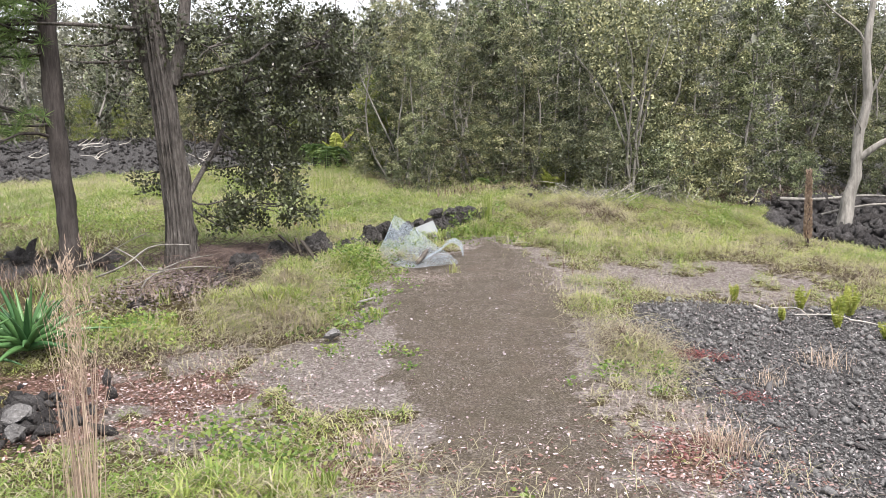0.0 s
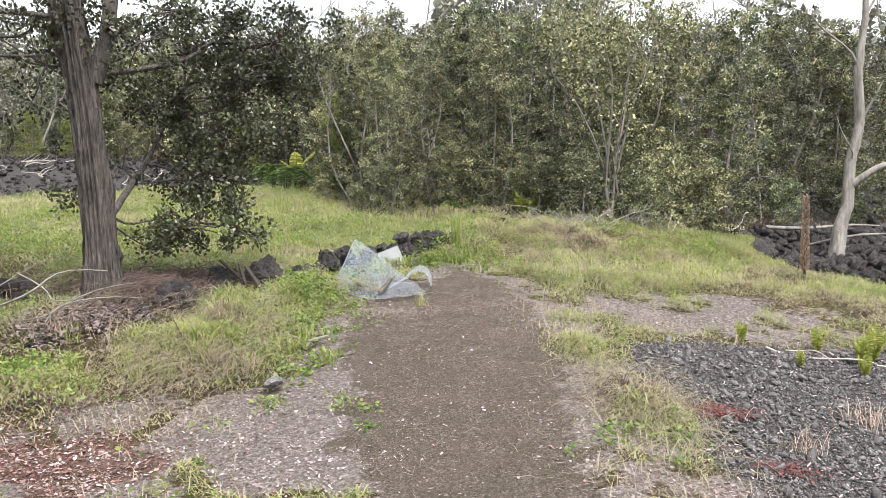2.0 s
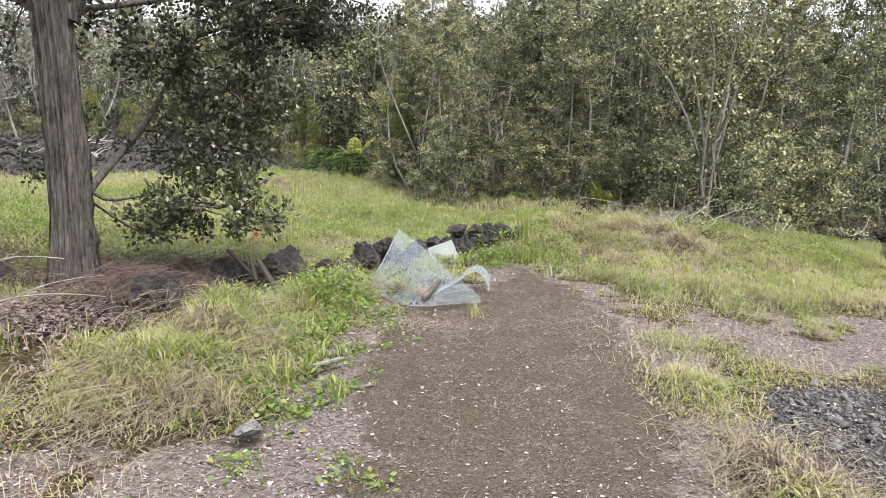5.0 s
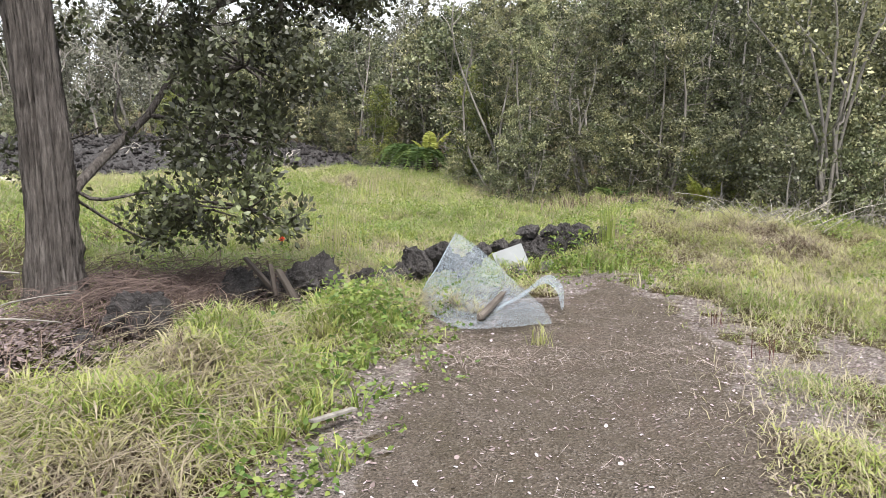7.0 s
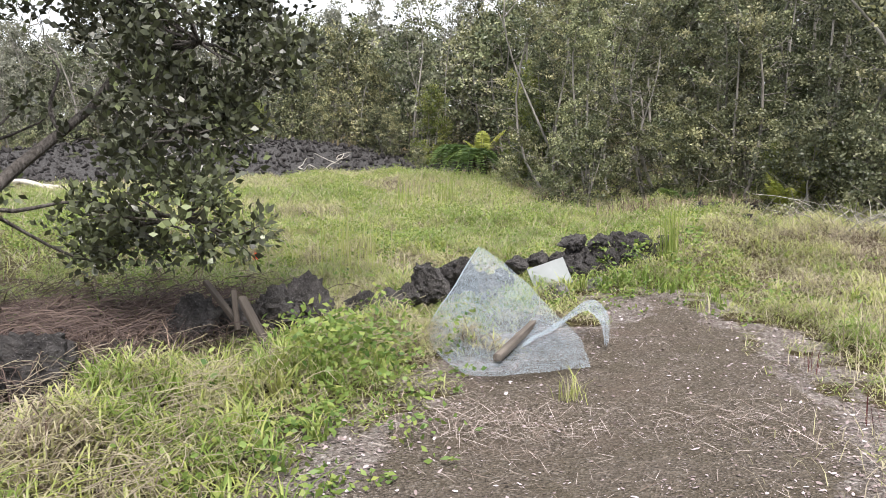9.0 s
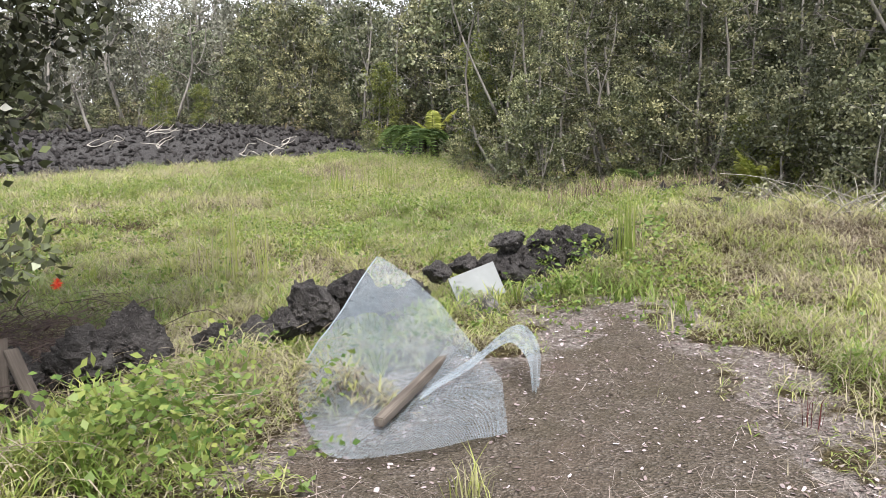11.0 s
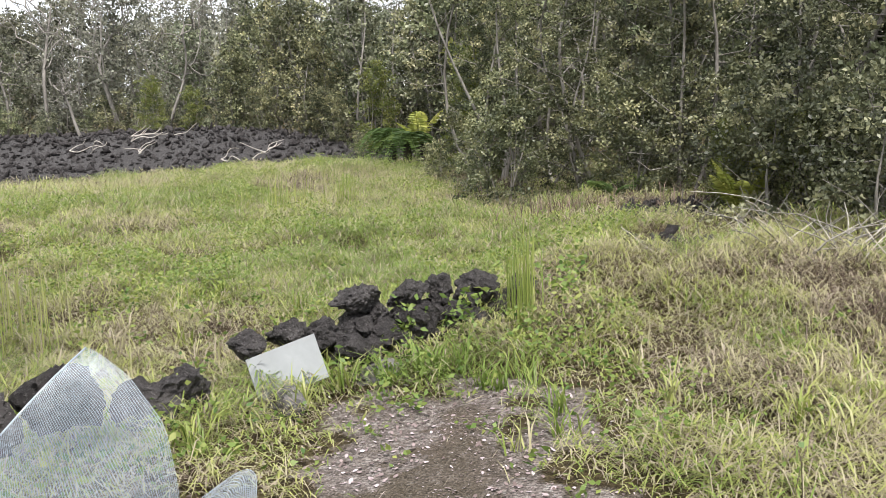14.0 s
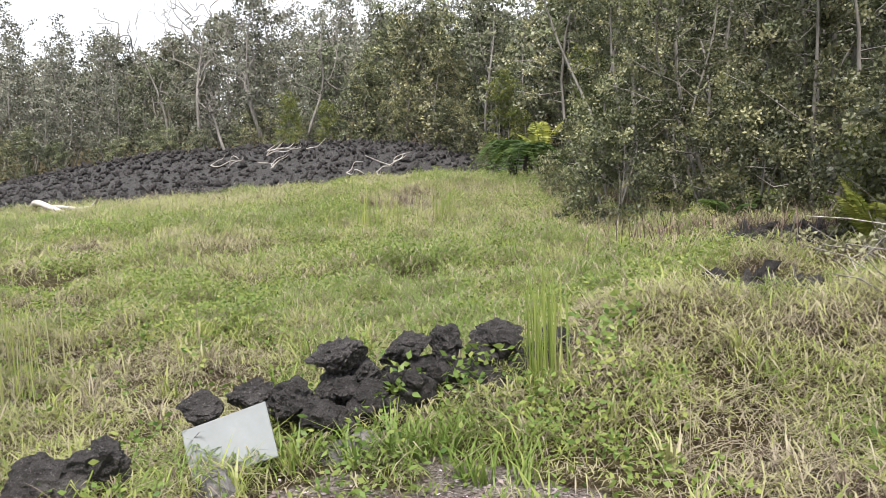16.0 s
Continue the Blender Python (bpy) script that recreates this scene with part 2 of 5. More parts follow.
# ---- mesh tools ----
def value_noise(x, y, seed=0):
    """Smooth noise from 0 to 1 on a unit lattice."""
    x, y = np.asarray(x, float), np.asarray(y, float)
    xi, yi = np.floor(x).astype(np.int64), np.floor(y).astype(np.int64)
    u, v = x - xi, y - yi
    u, v = u * u * (3 - 2 * u), v * v * (3 - 2 * v)

    def at(i, j):
        q = (i * 374761393 + j * 668265263 + seed * 974711) & 0x7FFFFFFF
        q = ((q ^ (q >> 13)) * 1274126177) & 0x7FFFFFFF
        return ((q ^ (q >> 16)) & 0xFFFF) / 65535.0
    return (at(xi, yi) * (1 - u) + at(xi + 1, yi) * u) * (1 - v) + (at(xi, yi + 1) * (1 - u) + at(xi + 1, yi + 1) * u) * v


def fbm(x, y, seed=0, octaves=4):
    total, amp = 0, 0.5
    for k in range(octaves):
        total = total + amp * value_noise(x * 2 ** k, y * 2 ** k, seed + k)
        amp *= 0.5
    return total


def smooth(a, b, x):
    t = np.clip((np.asarray(x, float) - a) / (b - a), 0, 1)
    return t * t * (3 - 2 * t)


def mesh_of(name, verts, quads=None, tris=None, hue=None, shade=False, extra=None):
    me = bpy.data.meshes.new(name)
    verts = np.asarray(verts, np.float32).reshape(-1, 3)
    quads = np.zeros((0, 4), np.int32) if quads is None else np.asarray(quads, np.int32).reshape(-1, 4)
    tris = np.zeros((0, 3), np.int32) if tris is None else np.asarray(tris, np.int32).reshape(-1, 3)
    me.vertices.add(len(verts))
    me.vertices.foreach_set("co", verts.ravel())
    me.loops.add(quads.size + tris.size)
    me.loops.foreach_set("vertex_index", np.concatenate([quads.ravel(), tris.ravel()]))
    me.polygons.add(len(quads) + len(tris))
    me.polygons.foreach_set("loop_start", np.concatenate([np.arange(len(quads)) * 4, quads.size + np.arange(len(tris)) * 3]).astype(np.int32))
    if shade:
        me.polygons.foreach_set("use_smooth", np.ones(len(quads) + len(tris), bool))
    for key, values in {**({"hue": hue} if hue is not None else {}), **(extra or {})}.items():
        a = me.attributes.new(key, "FLOAT", "POINT")
        a.data.foreach_set("value", np.asarray(values, np.float32))
    me.update(calc_edges=True)
    return me


def thing(name, mesh, mat, label, category, group="", kind="", at=None):
    ob = new(name, mesh)
    if mesh is not None and mat is not None:
        mesh.materials.append(mat)
    if at is not None:
        ob.matrix_basis = at
    return tagged(ob, label, category, group, kind)


def child(name, mesh, mat, parent, label=""):
    ob = new(name, mesh)
    if mat is not None and not mesh.materials:
        mesh.materials.append(mat)
    ob.parent = parent
    return tagged(ob, label)


def joined(parts):
    """Stack several (verts, quads) into one."""
    vs, qs, k = [], [], 0
    for v, q in parts:
        vs.append(np.asarray(v, float).reshape(-1, 3))
        qs.append(np.asarray(q, int).reshape(-1, 4) + k)
        k += len(vs[-1])
    return np.concatenate(vs), np.concatenate(qs)


def tube(path, radii, sides=7, rough=0.0, seed=0):
    """A tapered, capped tube along a path; rough makes the section uneven."""
    path, radii = np.asarray(path, float), np.asarray(radii, float)
    way = np.gradient(path, axis=0)
    way /= np.linalg.norm(way, axis=1)[:, None] + 1e-9
    ref = np.where(np.abs(way[:, 2:3]) > 0.9, np.array([[1.0, 0, 0]]), np.array([[0, 0, 1.0]]))
    u = np.cross(way, ref)
    u /= np.linalg.norm(u, axis=1)[:, None]
    v = np.cross(way, u)
    ang = np.arange(sides) / sides * 2 * np.pi
    rr = radii[:, None] * (1 + rough * (fbm(np.arange(len(path))[:, None] * 0.45 + 5, ang[None] * 1.6, seed, 3) - 0.45) * 2)
    pts = path[:, None] + rr[..., None] * (np.cos(ang)[None, :, None] * u[:, None] + np.sin(ang)[None, :, None] * v[:, None])
    i, j = np.meshgrid(np.arange(len(path) - 1), np.arange(sides), indexing="ij")
    a = i * sides + j
    b = i * sides + (j + 1) % sides
    quads = np.stack([a, b, b + sides, a + sides], -1).reshape(-1, 4)
    return pts.reshape(-1, 3), quads


def curve_between(a, b, rng, steps=6, wander=0.08, lift=0.0):
    a, b = np.asarray(a, float), np.asarray(b, float)
    t = np.linspace(0, 1, steps)[:, None]
    p = a + (b - a) * t
    n = np.linalg.norm(b - a)
    p = p + np.sin(np.pi * t) * rng.normal(0, wander * n, 3) + np.sin(2 * np.pi * t) * rng.normal(0, wander * 0.5 * n, 3)
    p[:, 2] += lift * n * np.sin(np.pi * t[:, 0])
    return p


def leaf_quads(roots, ways, length, width, rng, fold=0.25):
    """Diamond leaves, folded along the middle: root, side, tip, side."""
    n = len(roots)
    ways = ways / (np.linalg.norm(ways, axis=1)[:, None] + 1e-9)
    side = np.cross(ways, rng.normal(0, 1, (n, 3)))
    side /= np.linalg.norm(side, axis=1)[:, None] + 1e-9
    up = np.cross(side, ways)
    length, width = np.broadcast_to(length, n)[:, None], np.broadcast_to(width, n)[:, None]
    mid = roots + ways * length * 0.5 - up * width * fold
    v = np.stack([roots, mid + side * width * 0.5, roots + ways * length, mid - side * width * 0.5], 1)
    return v.reshape(-1, 3), np.arange(n * 4).reshape(-1, 4)


def blades(x, y, z, height, width, rng, bend=0.5, stiff=0.0):
    """Grass blades of a quad and a tip, bent to one side."""
    n = len(x)
    ang = rng.uniform(0, 2 * np.pi, n)
    d = np.stack([np.cos(ang), np.sin(ang), np.zeros(n)], 1)
    s = np.stack([-d[:, 1], d[:, 0], np.zeros(n)], 1) * (width / 2)[:, None]
    root = np.stack([x, y, z], 1)
    lean = (rng.uniform(0.15, 1.0, n) * bend * height)[:, None]
    h = height[:, None] * np.array([[0, 0, 1.0]])
    m = root + d * lean * 0.35 + h * 0.62
    tip = root + d * lean + h * rng.uniform(0.75, 1.0, n)[:, None]
    v = np.stack([root - s, root + s, m + s * 0.8, m - s * 0.8, tip], 1).reshape(-1, 3)
    k = np.arange(n)[:, None] * 5
    return v, k + np.array([[0, 1, 2, 3]]), k + np.array([[3, 2, 4]])


def blade_mesh(name, x, y, z, height, width, hue, rng, bend=0.5):
    v, q, t = blades(x, y, z, height, width, rng, bend)
    return mesh_of(name, v, q, t, hue=np.repeat(np.clip(hue, 0, 1), 5))


# ---- the lie of the land ----
ALONG = np.array([-300, -40, 0, 3, 5, 7, 9, 10.5, 12.8, 14, 18, 22, 26, 30, 40, 60, 90, 160, 400], float)
RISE = np.array([0.6, 0.3, 0, -0.22, -0.33, -0.25, -0.03, 0.01, 0.09, 0.19, 0.34, 0.48, 0.6, 0.85, 1.7, 4.0, 8.5, 15, 20], float)


def land(x, y):
    x, y = np.asarray(x, float), np.asarray(y, float)
    z = sum(np.interp(y + d, ALONG, RISE) for d in (-0.8, -0.4, 0, 0.4, 0.8)) / 5
    fall = np.clip(x - 1.0, 0, 6.5)
    z = z - fall * (0.085 - 0.035 * smooth(8.5, 12, y)) * smooth(22, 17, y)
    z = z + 0.035 * np.clip(-x - 1.2, 0, 6) * smooth(4, 11, y) * smooth(34, 28, y)
    z = z + 1.35 * np.exp(-(np.clip(x + 14, 0, 99) / 6) ** 2 - (np.clip(-22 - x, 0, 99) / 9) ** 2 - ((y - 36) / 4.4) ** 2) + 0.25 * np.exp(-((x + 5) / 3) ** 2 - ((y - 27.5) / 3) ** 2)
    z = z + 0.22 * np.exp(-((x - 8.5) / 3) ** 2 - ((y - 17.5) / 1.8) ** 2)
    z = z + 0.36 * np.exp(-(np.clip(1.6 - x, 0, 99) / 1.1) ** 2 - (np.clip(x - 3.6, 0, 99) / 2.2) ** 2) * smooth(13.7, 15.7, y) * smooth(23, 19, y)
    z = z + 0.16 * np.exp(-((x + 3.1) / 0.8) ** 2 - ((y - 9.3) / 1.1) ** 2)
    z = z + 0.05 * (fbm(x * 0.7, y * 0.7, 3) - 0.47) + 0.03 * (fbm(x * 3, y * 3, 8) - 0.47) * (1 - 0.7 * path_zone(x, y))
    return z


TRACK = np.array([(0.62, 2.0, 0.55), (0.55, 3.6, 0.72), (0.42, 5.5, 0.85), (0.3, 7.2, 1.0), (0.3, 8.6, 1.25), (0.4, 10.0, 1.25), (0.62, 11.3, 0.95), (0.72, 12.4, 0.5), (0.68, 13.4, 0.2)])


def from_track(x, y):
    """How far outside the track's edge a place lies (inside: minus)."""
    cx, w = np.interp(y, TRACK[:, 1], TRACK[:, 0]), np.interp(y, TRACK[:, 1], TRACK[:, 2])
    end = np.clip(y - 13.4, 0, 9) + np.clip(1.8 - y, 0, 9)
    return np.hypot(np.clip(np.abs(x - cx) - w, 0, 99), end) + np.minimum(np.abs(x - cx) - w, 0)


def path_zone(x, y):
    return smooth(0.2, -0.35, from_track(x, y) + 0.12 + 0.6 * (fbm(x * 1.6, y * 1.6, 21) - 0.47) + 0.7 * (fbm(x * 7, y * 7, 23) - 0.47))


def grit_zone(x, y):
    d = from_track(x, y) + 0.8 * (fbm(x * 1.3, y * 1.3, 33) - 0.47) + 0.7 * (fbm(x * 6, y * 6, 35) - 0.47)
    near = 1.05 * smooth(0.75, -0.1, d)
    left = np.exp(-((x + 1.6) / 1.3) ** 2 - ((y - 6.15) / 1.05) ** 2) * 2.2 + 1.3 * np.exp(-((x + 0.8) / 0.35) ** 2 - ((y - 8.8) / 0.6) ** 2)
    right = np.exp(-((x - 3.6) / 1.5) ** 2 - ((y - 10.3) / 1.15) ** 2) * 1.7
    low = np.exp(-((x - 1.55) / 0.7) ** 2 - ((y - 4.8) / 1.4) ** 2) * 1.4
    patch = np.clip(0.6 + 2.6 * (fbm(x * 2.2, y * 2.2, 37) - 0.38) + 1.2 * (fbm(x * 9, y * 9, 39) - 0.47), 0.0, 1.15)
    return np.clip(np.maximum.reduce([near, left, right, low]) * patch, 0, 1)


def lava_zone(x, y):
    wob = 1.1 * (fbm(x * 0.9, y * 0.9, 41) - 0.47)
    a = smooth(-0.25, 0.25, (x - 1.85 - 0.12 * (y - 6)) + wob) * smooth(9.3, 8.5, y + wob) * smooth(7.6, 6.6, x + wob) * smooth(1.6, 2.6, y + wob)
    b = smooth(-0.4, 0.4, x - 6.2 - 0.35 * np.abs(y - 15.5) + wob) * smooth(12.6, 13.4, y)
    c = np.maximum(np.exp(-((x - 2.3) / 1.1) ** 2 - ((y - 18.7 - 0.4 * (x - 1.7)) / 0.8) ** 2) * 1.3, np.exp(-((x - 1.75) / 0.5) ** 2 - ((y - 16.2) / 0.45) ** 2))
    d = smooth(-0.5, 0.5, y - 27.0 - 0.48 * (x + 17) + wob) * smooth(-4.5, -6.5, x) * smooth(41, 38, y)
    e = np.exp(-((x + 6) / 1.6) ** 2 - ((y - 10.5) / 0.8) ** 2) * 1.2
    return np.clip(np.maximum.reduce([a, b, c, d, e]), 0, 1)


def red_zone(x, y):
    return np.clip((1.5 * np.exp(-((x + 2.7) / 1.15) ** 2 - ((y - 5.9) / 0.85) ** 2) + 0.9 * np.exp(-((x + 0.5) / 0.8) ** 2 - ((y - 4.2) / 0.5) ** 2) + 1.0 * np.exp(-((x - 1.5) / 0.5) ** 2 - ((y - 4.7) / 0.7) ** 2)) * np.clip(0.3 + 2.5 * (fbm(x * 2.5, y * 2.5, 47) - 0.35), 0, 1.2), 0, 1)


def bare(x, y):
    return np.clip(np.maximum.reduce([path_zone(x, y), grit_zone(x, y), lava_zone(x, y), 0.9 * red_zone(x, y)]), 0, 1)


def spaced(lo, hi, fine_lo, fine_hi, step, growth=1.16):
    """Even steps in the middle, growing steps out to the far ends."""
    mid = list(np.arange(fine_lo, fine_hi, step))
    s, v = step, mid[-1]
    while v < hi:
        s *= growth
        v += s
        mid.append(v)
    s, v = step, mid[0]
    while v > lo:
        s *= growth
        v -= s
        mid.insert(0, v)
    return np.array(mid)


gx, gy = spaced(-900, 900, -6, 7, 0.085), spaced(-600, 1200, 2, 18, 0.085, 1.1)
GX, GY = np.meshgrid(gx, gy)
gi, gj = np.meshgrid(np.arange(len(gy) - 1), np.arange(len(gx) - 1), indexing="ij")
ga = gi * len(gx) + gj
ground_mesh = mesh_of("ground", np.stack([GX, GY, land(GX, GY)], -1), np.stack([ga, ga + 1, ga + 1 + len(gx), ga + len(gx)], -1), shade=True,
                      extra={"dirt": path_zone(GX, GY).ravel(), "grit": grit_zone(GX, GY).ravel(), "lava": lava_zone(GX, GY).ravel(), "red": red_zone(GX, GY).ravel()})
thing("ground", ground_mesh, GROUND, "mossy dirt track, pale grit, grassy soil and dark lava", "ground", kind="structure")


# ---- grass ----
MOUNDS = ((-1.85, 9.85, 0.28, 0.4, 0.27), (-1.5, 11.0, 0.3, 0.5, 0.24), (-1.1, 11.75, 0.25, 0.3, 0.22), (-0.55, 12.75, 0.25, 0.4, 0.2), (-2.1, 8.2, 0.5, 0.4, 0.34), (-1.8, 9.3, 0.36, 0.5, 0.47), (-1.75, 8.7, 0.42, 0.4, 0.45), (-1.35, 9.9, 0.3, 0.4, 0.34), (-1.25, 11.2, 0.3, 0.55, 0.36), (0.3, 13.9, 0.3, 0.3, 0.16), (-1.8, 8.05, 0.5, 0.5, 0.42), (-1.5, 8.9, 0.4, 0.6, 0.27), (-1.35, 10.3, 0.45, 0.6, 0.26), (1.72, 7.0, 0.28, 0.6, 0.22), (1.55, 8.4, 0.3, 0.45, 0.15), (1.75, 9.6, 0.3, 0.4, 0.13),
          (-1.15, 3.9, 0.5, 0.55, 0.2), (-2.2, 3.6, 0.6, 0.4, 0.18), (-0.95, 11.9, 0.3, 0.5, 0.2), (-2.9, 7.3, 0.5, 0.5, 0.2), (0.15, 3.0, 0.5, 0.4, 0.1), (3.9, 12.9, 1.6, 0.5, 0.2), (2.4, 13.9, 0.9, 0.9, 0.24))


def canopy(x, y):
    """How high the grass stands over the ground."""
    base = 0.08 + 0.09 * smooth(8.5, 11, y) + 0.1 * smooth(16, 21, y)
    lumps = np.clip(0.35 + 2.1 * (fbm(x * 1.25, y * 1.25, 71) - 0.25), 0.4, 1.7)
    lumps = lumps * np.clip(0.25 + 1.7 * fbm(x * 3.3, y * 3.3, 73), 0.35, 1.7)
    z = base * lumps * np.clip(1.15 - 1.6 * bare(x, y), 0, 1)
    for mx, my, sx, sy, h in MOUNDS:
        z = np.maximum(z, h * np.exp(-((x - mx) / sx) ** 2 - ((y - my) / sy) ** 2) * (0.6 + 0.9 * (fbm(x * 2.5, y * 2.5, 77) - 0.05)))
    return z


def green_of(x, y):
    """0 straw to 1 lush, in drifts."""
    g = 0.62 + 1.7 * (fbm(x * 0.55, y * 0.55, 61) - 0.47) + 1.5 * (fbm(x * 2.2, y * 2.2, 67) - 0.47) + 0.9 * (fbm(x * 6, y * 6, 69) - 0.47)
    g = g - 0.1 * smooth(1.0, 2.0, x) * smooth(24, 17, y) - 0.26 * np.exp(-((x + 7) / 6) ** 2 - ((y - 25.5) / 3) ** 2) - 0.2 * smooth(16, 19, y) * np.exp(-((x - 1) / 2) ** 2)
    g = g - 0.27 * smooth(9.6, 8.2, y) * smooth(0.8, 1.3, x) - 0.22 * np.exp(-((x - 0.4) / 0.9) ** 2 - ((y - 3.6) / 0.8) ** 2)
    g = g - 0.3 * smooth(9.0, 8.0, y) * smooth(-1.15, -1.6, x) * smooth(5.5, 6.5, y)
    return g + 0.1 * smooth(-0.5, -2, x) * smooth(9, 12, y) * smooth(22, 17, y)


def turf(name, rng, n, x0, x1, y0, y1, length, width, label, floor_height=0.03, straw=0.0):
    """Blades that stick out of a lumpy cushion of stems: green on top, dry within, with the shade between stems
    coloured in.
    """
    x, y = rng.uniform(x0, x1, n), rng.uniform(y0, y1, n)
    c = canopy(x, y)
    ok = (c > floor_height) & (rng.uniform(0, 1, n) < np.clip(c / 0.16, 0.25, 1))
    x, y, c = x[ok], y[ok], c[ok]
    k = len(x)
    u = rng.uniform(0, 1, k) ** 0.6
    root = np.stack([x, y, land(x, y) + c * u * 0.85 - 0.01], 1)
    a, rise = rng.uniform(0, 2 * np.pi, k), rng.uniform(-0.35, 0.85, k)
    way = np.stack([np.cos(a) * np.cos(rise), np.sin(a) * np.cos(rise), np.sin(rise)], 1)
    side = np.stack([-np.sin(a), np.cos(a), np.zeros(k)], 1)
    size = length * rng.uniform(0.5, 1.4, k) * np.clip(c / 0.15, 0.5, 1.15)
    w = side * (width * rng.uniform(0.55, 1.35, k))[:, None]
    mid = root + way * (size * 0.55)[:, None]
    tip = root + way * size[:, None] - np.array([0, 0, 1.0]) * (size * rng.uniform(0.05, 0.65, k))[:, None]
    v = np.stack([root - w * 0.35, root + w * 0.35, mid + w * 0.5, mid - w * 0.5, tip], 1).reshape(-1, 3)
    i = np.arange(k)[:, None] * 5
    # low u pulls hue to dark brown: shaded gaps painted into the deep blades
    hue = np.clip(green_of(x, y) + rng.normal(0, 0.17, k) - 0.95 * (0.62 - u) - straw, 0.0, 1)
    dry = rng.uniform(0, 1, k) < 0.3
    hue[dry] = rng.uniform(0.02, 0.36, dry.sum())
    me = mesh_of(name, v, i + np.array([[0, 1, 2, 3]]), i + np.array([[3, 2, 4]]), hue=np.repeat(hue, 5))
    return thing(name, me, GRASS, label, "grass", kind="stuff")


rng = np.random.default_rng(5)
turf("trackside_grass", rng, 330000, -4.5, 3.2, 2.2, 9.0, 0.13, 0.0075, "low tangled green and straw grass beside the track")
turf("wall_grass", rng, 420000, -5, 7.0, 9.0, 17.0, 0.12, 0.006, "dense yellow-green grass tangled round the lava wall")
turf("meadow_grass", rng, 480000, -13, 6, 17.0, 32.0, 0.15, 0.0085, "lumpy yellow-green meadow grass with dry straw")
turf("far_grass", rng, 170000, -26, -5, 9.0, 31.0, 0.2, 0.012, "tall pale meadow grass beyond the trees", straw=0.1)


def surrounding_grass(rng):
    """Rough grass all round the clearing."""
    x, y = rng.uniform(-16, 16, 60000), rng.uniform(-9, 17, 60000)
    known = ((x > -4.5) & (x < 3.2) & (y > 2.2) & (y < 9)) | ((x > -5) & (x < 7) & (y > 9)) | ((x < -5) & (y > 9))
    ok = ~known & (bare(x, y) < 0.5)
    x, y = x[ok], y[ok]
    k = len(x)
    me = blade_mesh("surrounding_grass", x, y, land(x, y) - 0.02, 0.16 * rng.uniform(0.4, 1.2, k), 0.014 * rng.uniform(0.6, 1.2, k), np.clip(green_of(x, y) + rng.normal(0, 0.2, k) - 0.1, 0.05, 1), rng, 1.4)
    return thing("surrounding_grass", me, GRASS, "rough green and straw grass round the clearing", "grass", kind="stuff")


surrounding_grass(np.random.default_rng(19))


def stalks(name, rng, n, spots, height, label, hue=(0.05, 0.35), width=0.004):
    """Thin upright dry stems that stand over the grass."""
    xs, ys = [], []
    for x, y, sx, sy, share in spots:
        m = int(n * share)
        xs.append(rng.normal(x, sx, m))
        ys.append(rng.normal(y, sy, m))
    x, y = np.concatenate(xs), np.concatenate(ys)
    k = len(x)
    me = blade_mesh(name, x, y, land(x, y) - 0.01, height * rng.uniform(0.45, 1.1, k), np.full(k, width), rng.uniform(*hue, k), rng, 0.35)
    return thing(name, me, GRASS, label, "dry stalks", kind="stuff")


stalks("straw_heads", rng, 8000, ((-7, 25.8, 3.6, 1.4, 0.5), (-2.5, 24, 2.5, 2.0, 0.2), (0.3, 21.5, 0.8, 1.0, 0.08), (-10, 20, 4, 4, 0.1)), 0.45, "pale dry grass heads over the meadow", (0.2, 0.4), 0.006)
stalks("brown_stalks", rng, 120, ((2.0, 12.2, 0.4, 0.4, 0.2), (-2.2, 15.2, 0.5, 0.7, 0.3)), 0.42, "thin brown seed stalks by the track", (0.0, 0.2), 0.006)


def broad_grass(rng):
    """Arching broad-bladed clumps on the mounds by the wall."""
    xs, ys = [], []
    for x, y, sx, sy, m in ((-1.8, 8.1, 0.4, 0.35, 26), (-1.5, 8.9, 0.35, 0.5, 22), (-1.75, 9.7, 0.3, 0.4, 22), (-1.35, 10.2, 0.3, 0.3, 14), (-2.4, 8.1, 0.4, 0.3, 10), (2.4, 13.6, 0.9, 0.7, 26), (-1.6, 14.2, 1.1, 0.8, 34), (0.5, 13.7, 0.4, 0.3, 10), (-0.8, 12.4, 0.3, 0.4, 10), (3.6, 13.0, 0.9, 0.4, 14), (-1.2, 3.8, 0.4, 0.3, 4)):
        cx, cy = rng.normal(x, sx, m), rng.normal(y, sy, m)
        k = np.repeat(np.arange(m), 24)
        xs.append(cx[k] + rng.normal(0, 0.03, len(k)))
        ys.append(cy[k] + rng.normal(0, 0.03, len(k)))
    x, y = np.concatenate(xs), np.concatenate(ys)
    ok = path_zone(x, y) < 0.3
    x, y = x[ok], y[ok]
    k = len(x)
    hue = np.clip(green_of(x, y) + 0.15 + rng.normal(0, 0.16, k), 0.15, 1)
    me = blade_mesh("broad_grass", x, y, land(x, y) + 0.5 * canopy(x, y) - 0.02, 0.2 * rng.uniform(0.5, 1.15, k), 0.011 * rng.uniform(0.7, 1.2, k), hue, rng, 1.5)
    return thing("broad_grass", me, GRASS, "arching broad-bladed green grass on the mounds", "grass", kind="stuff")


broad_grass(np.random.default_rng(14))


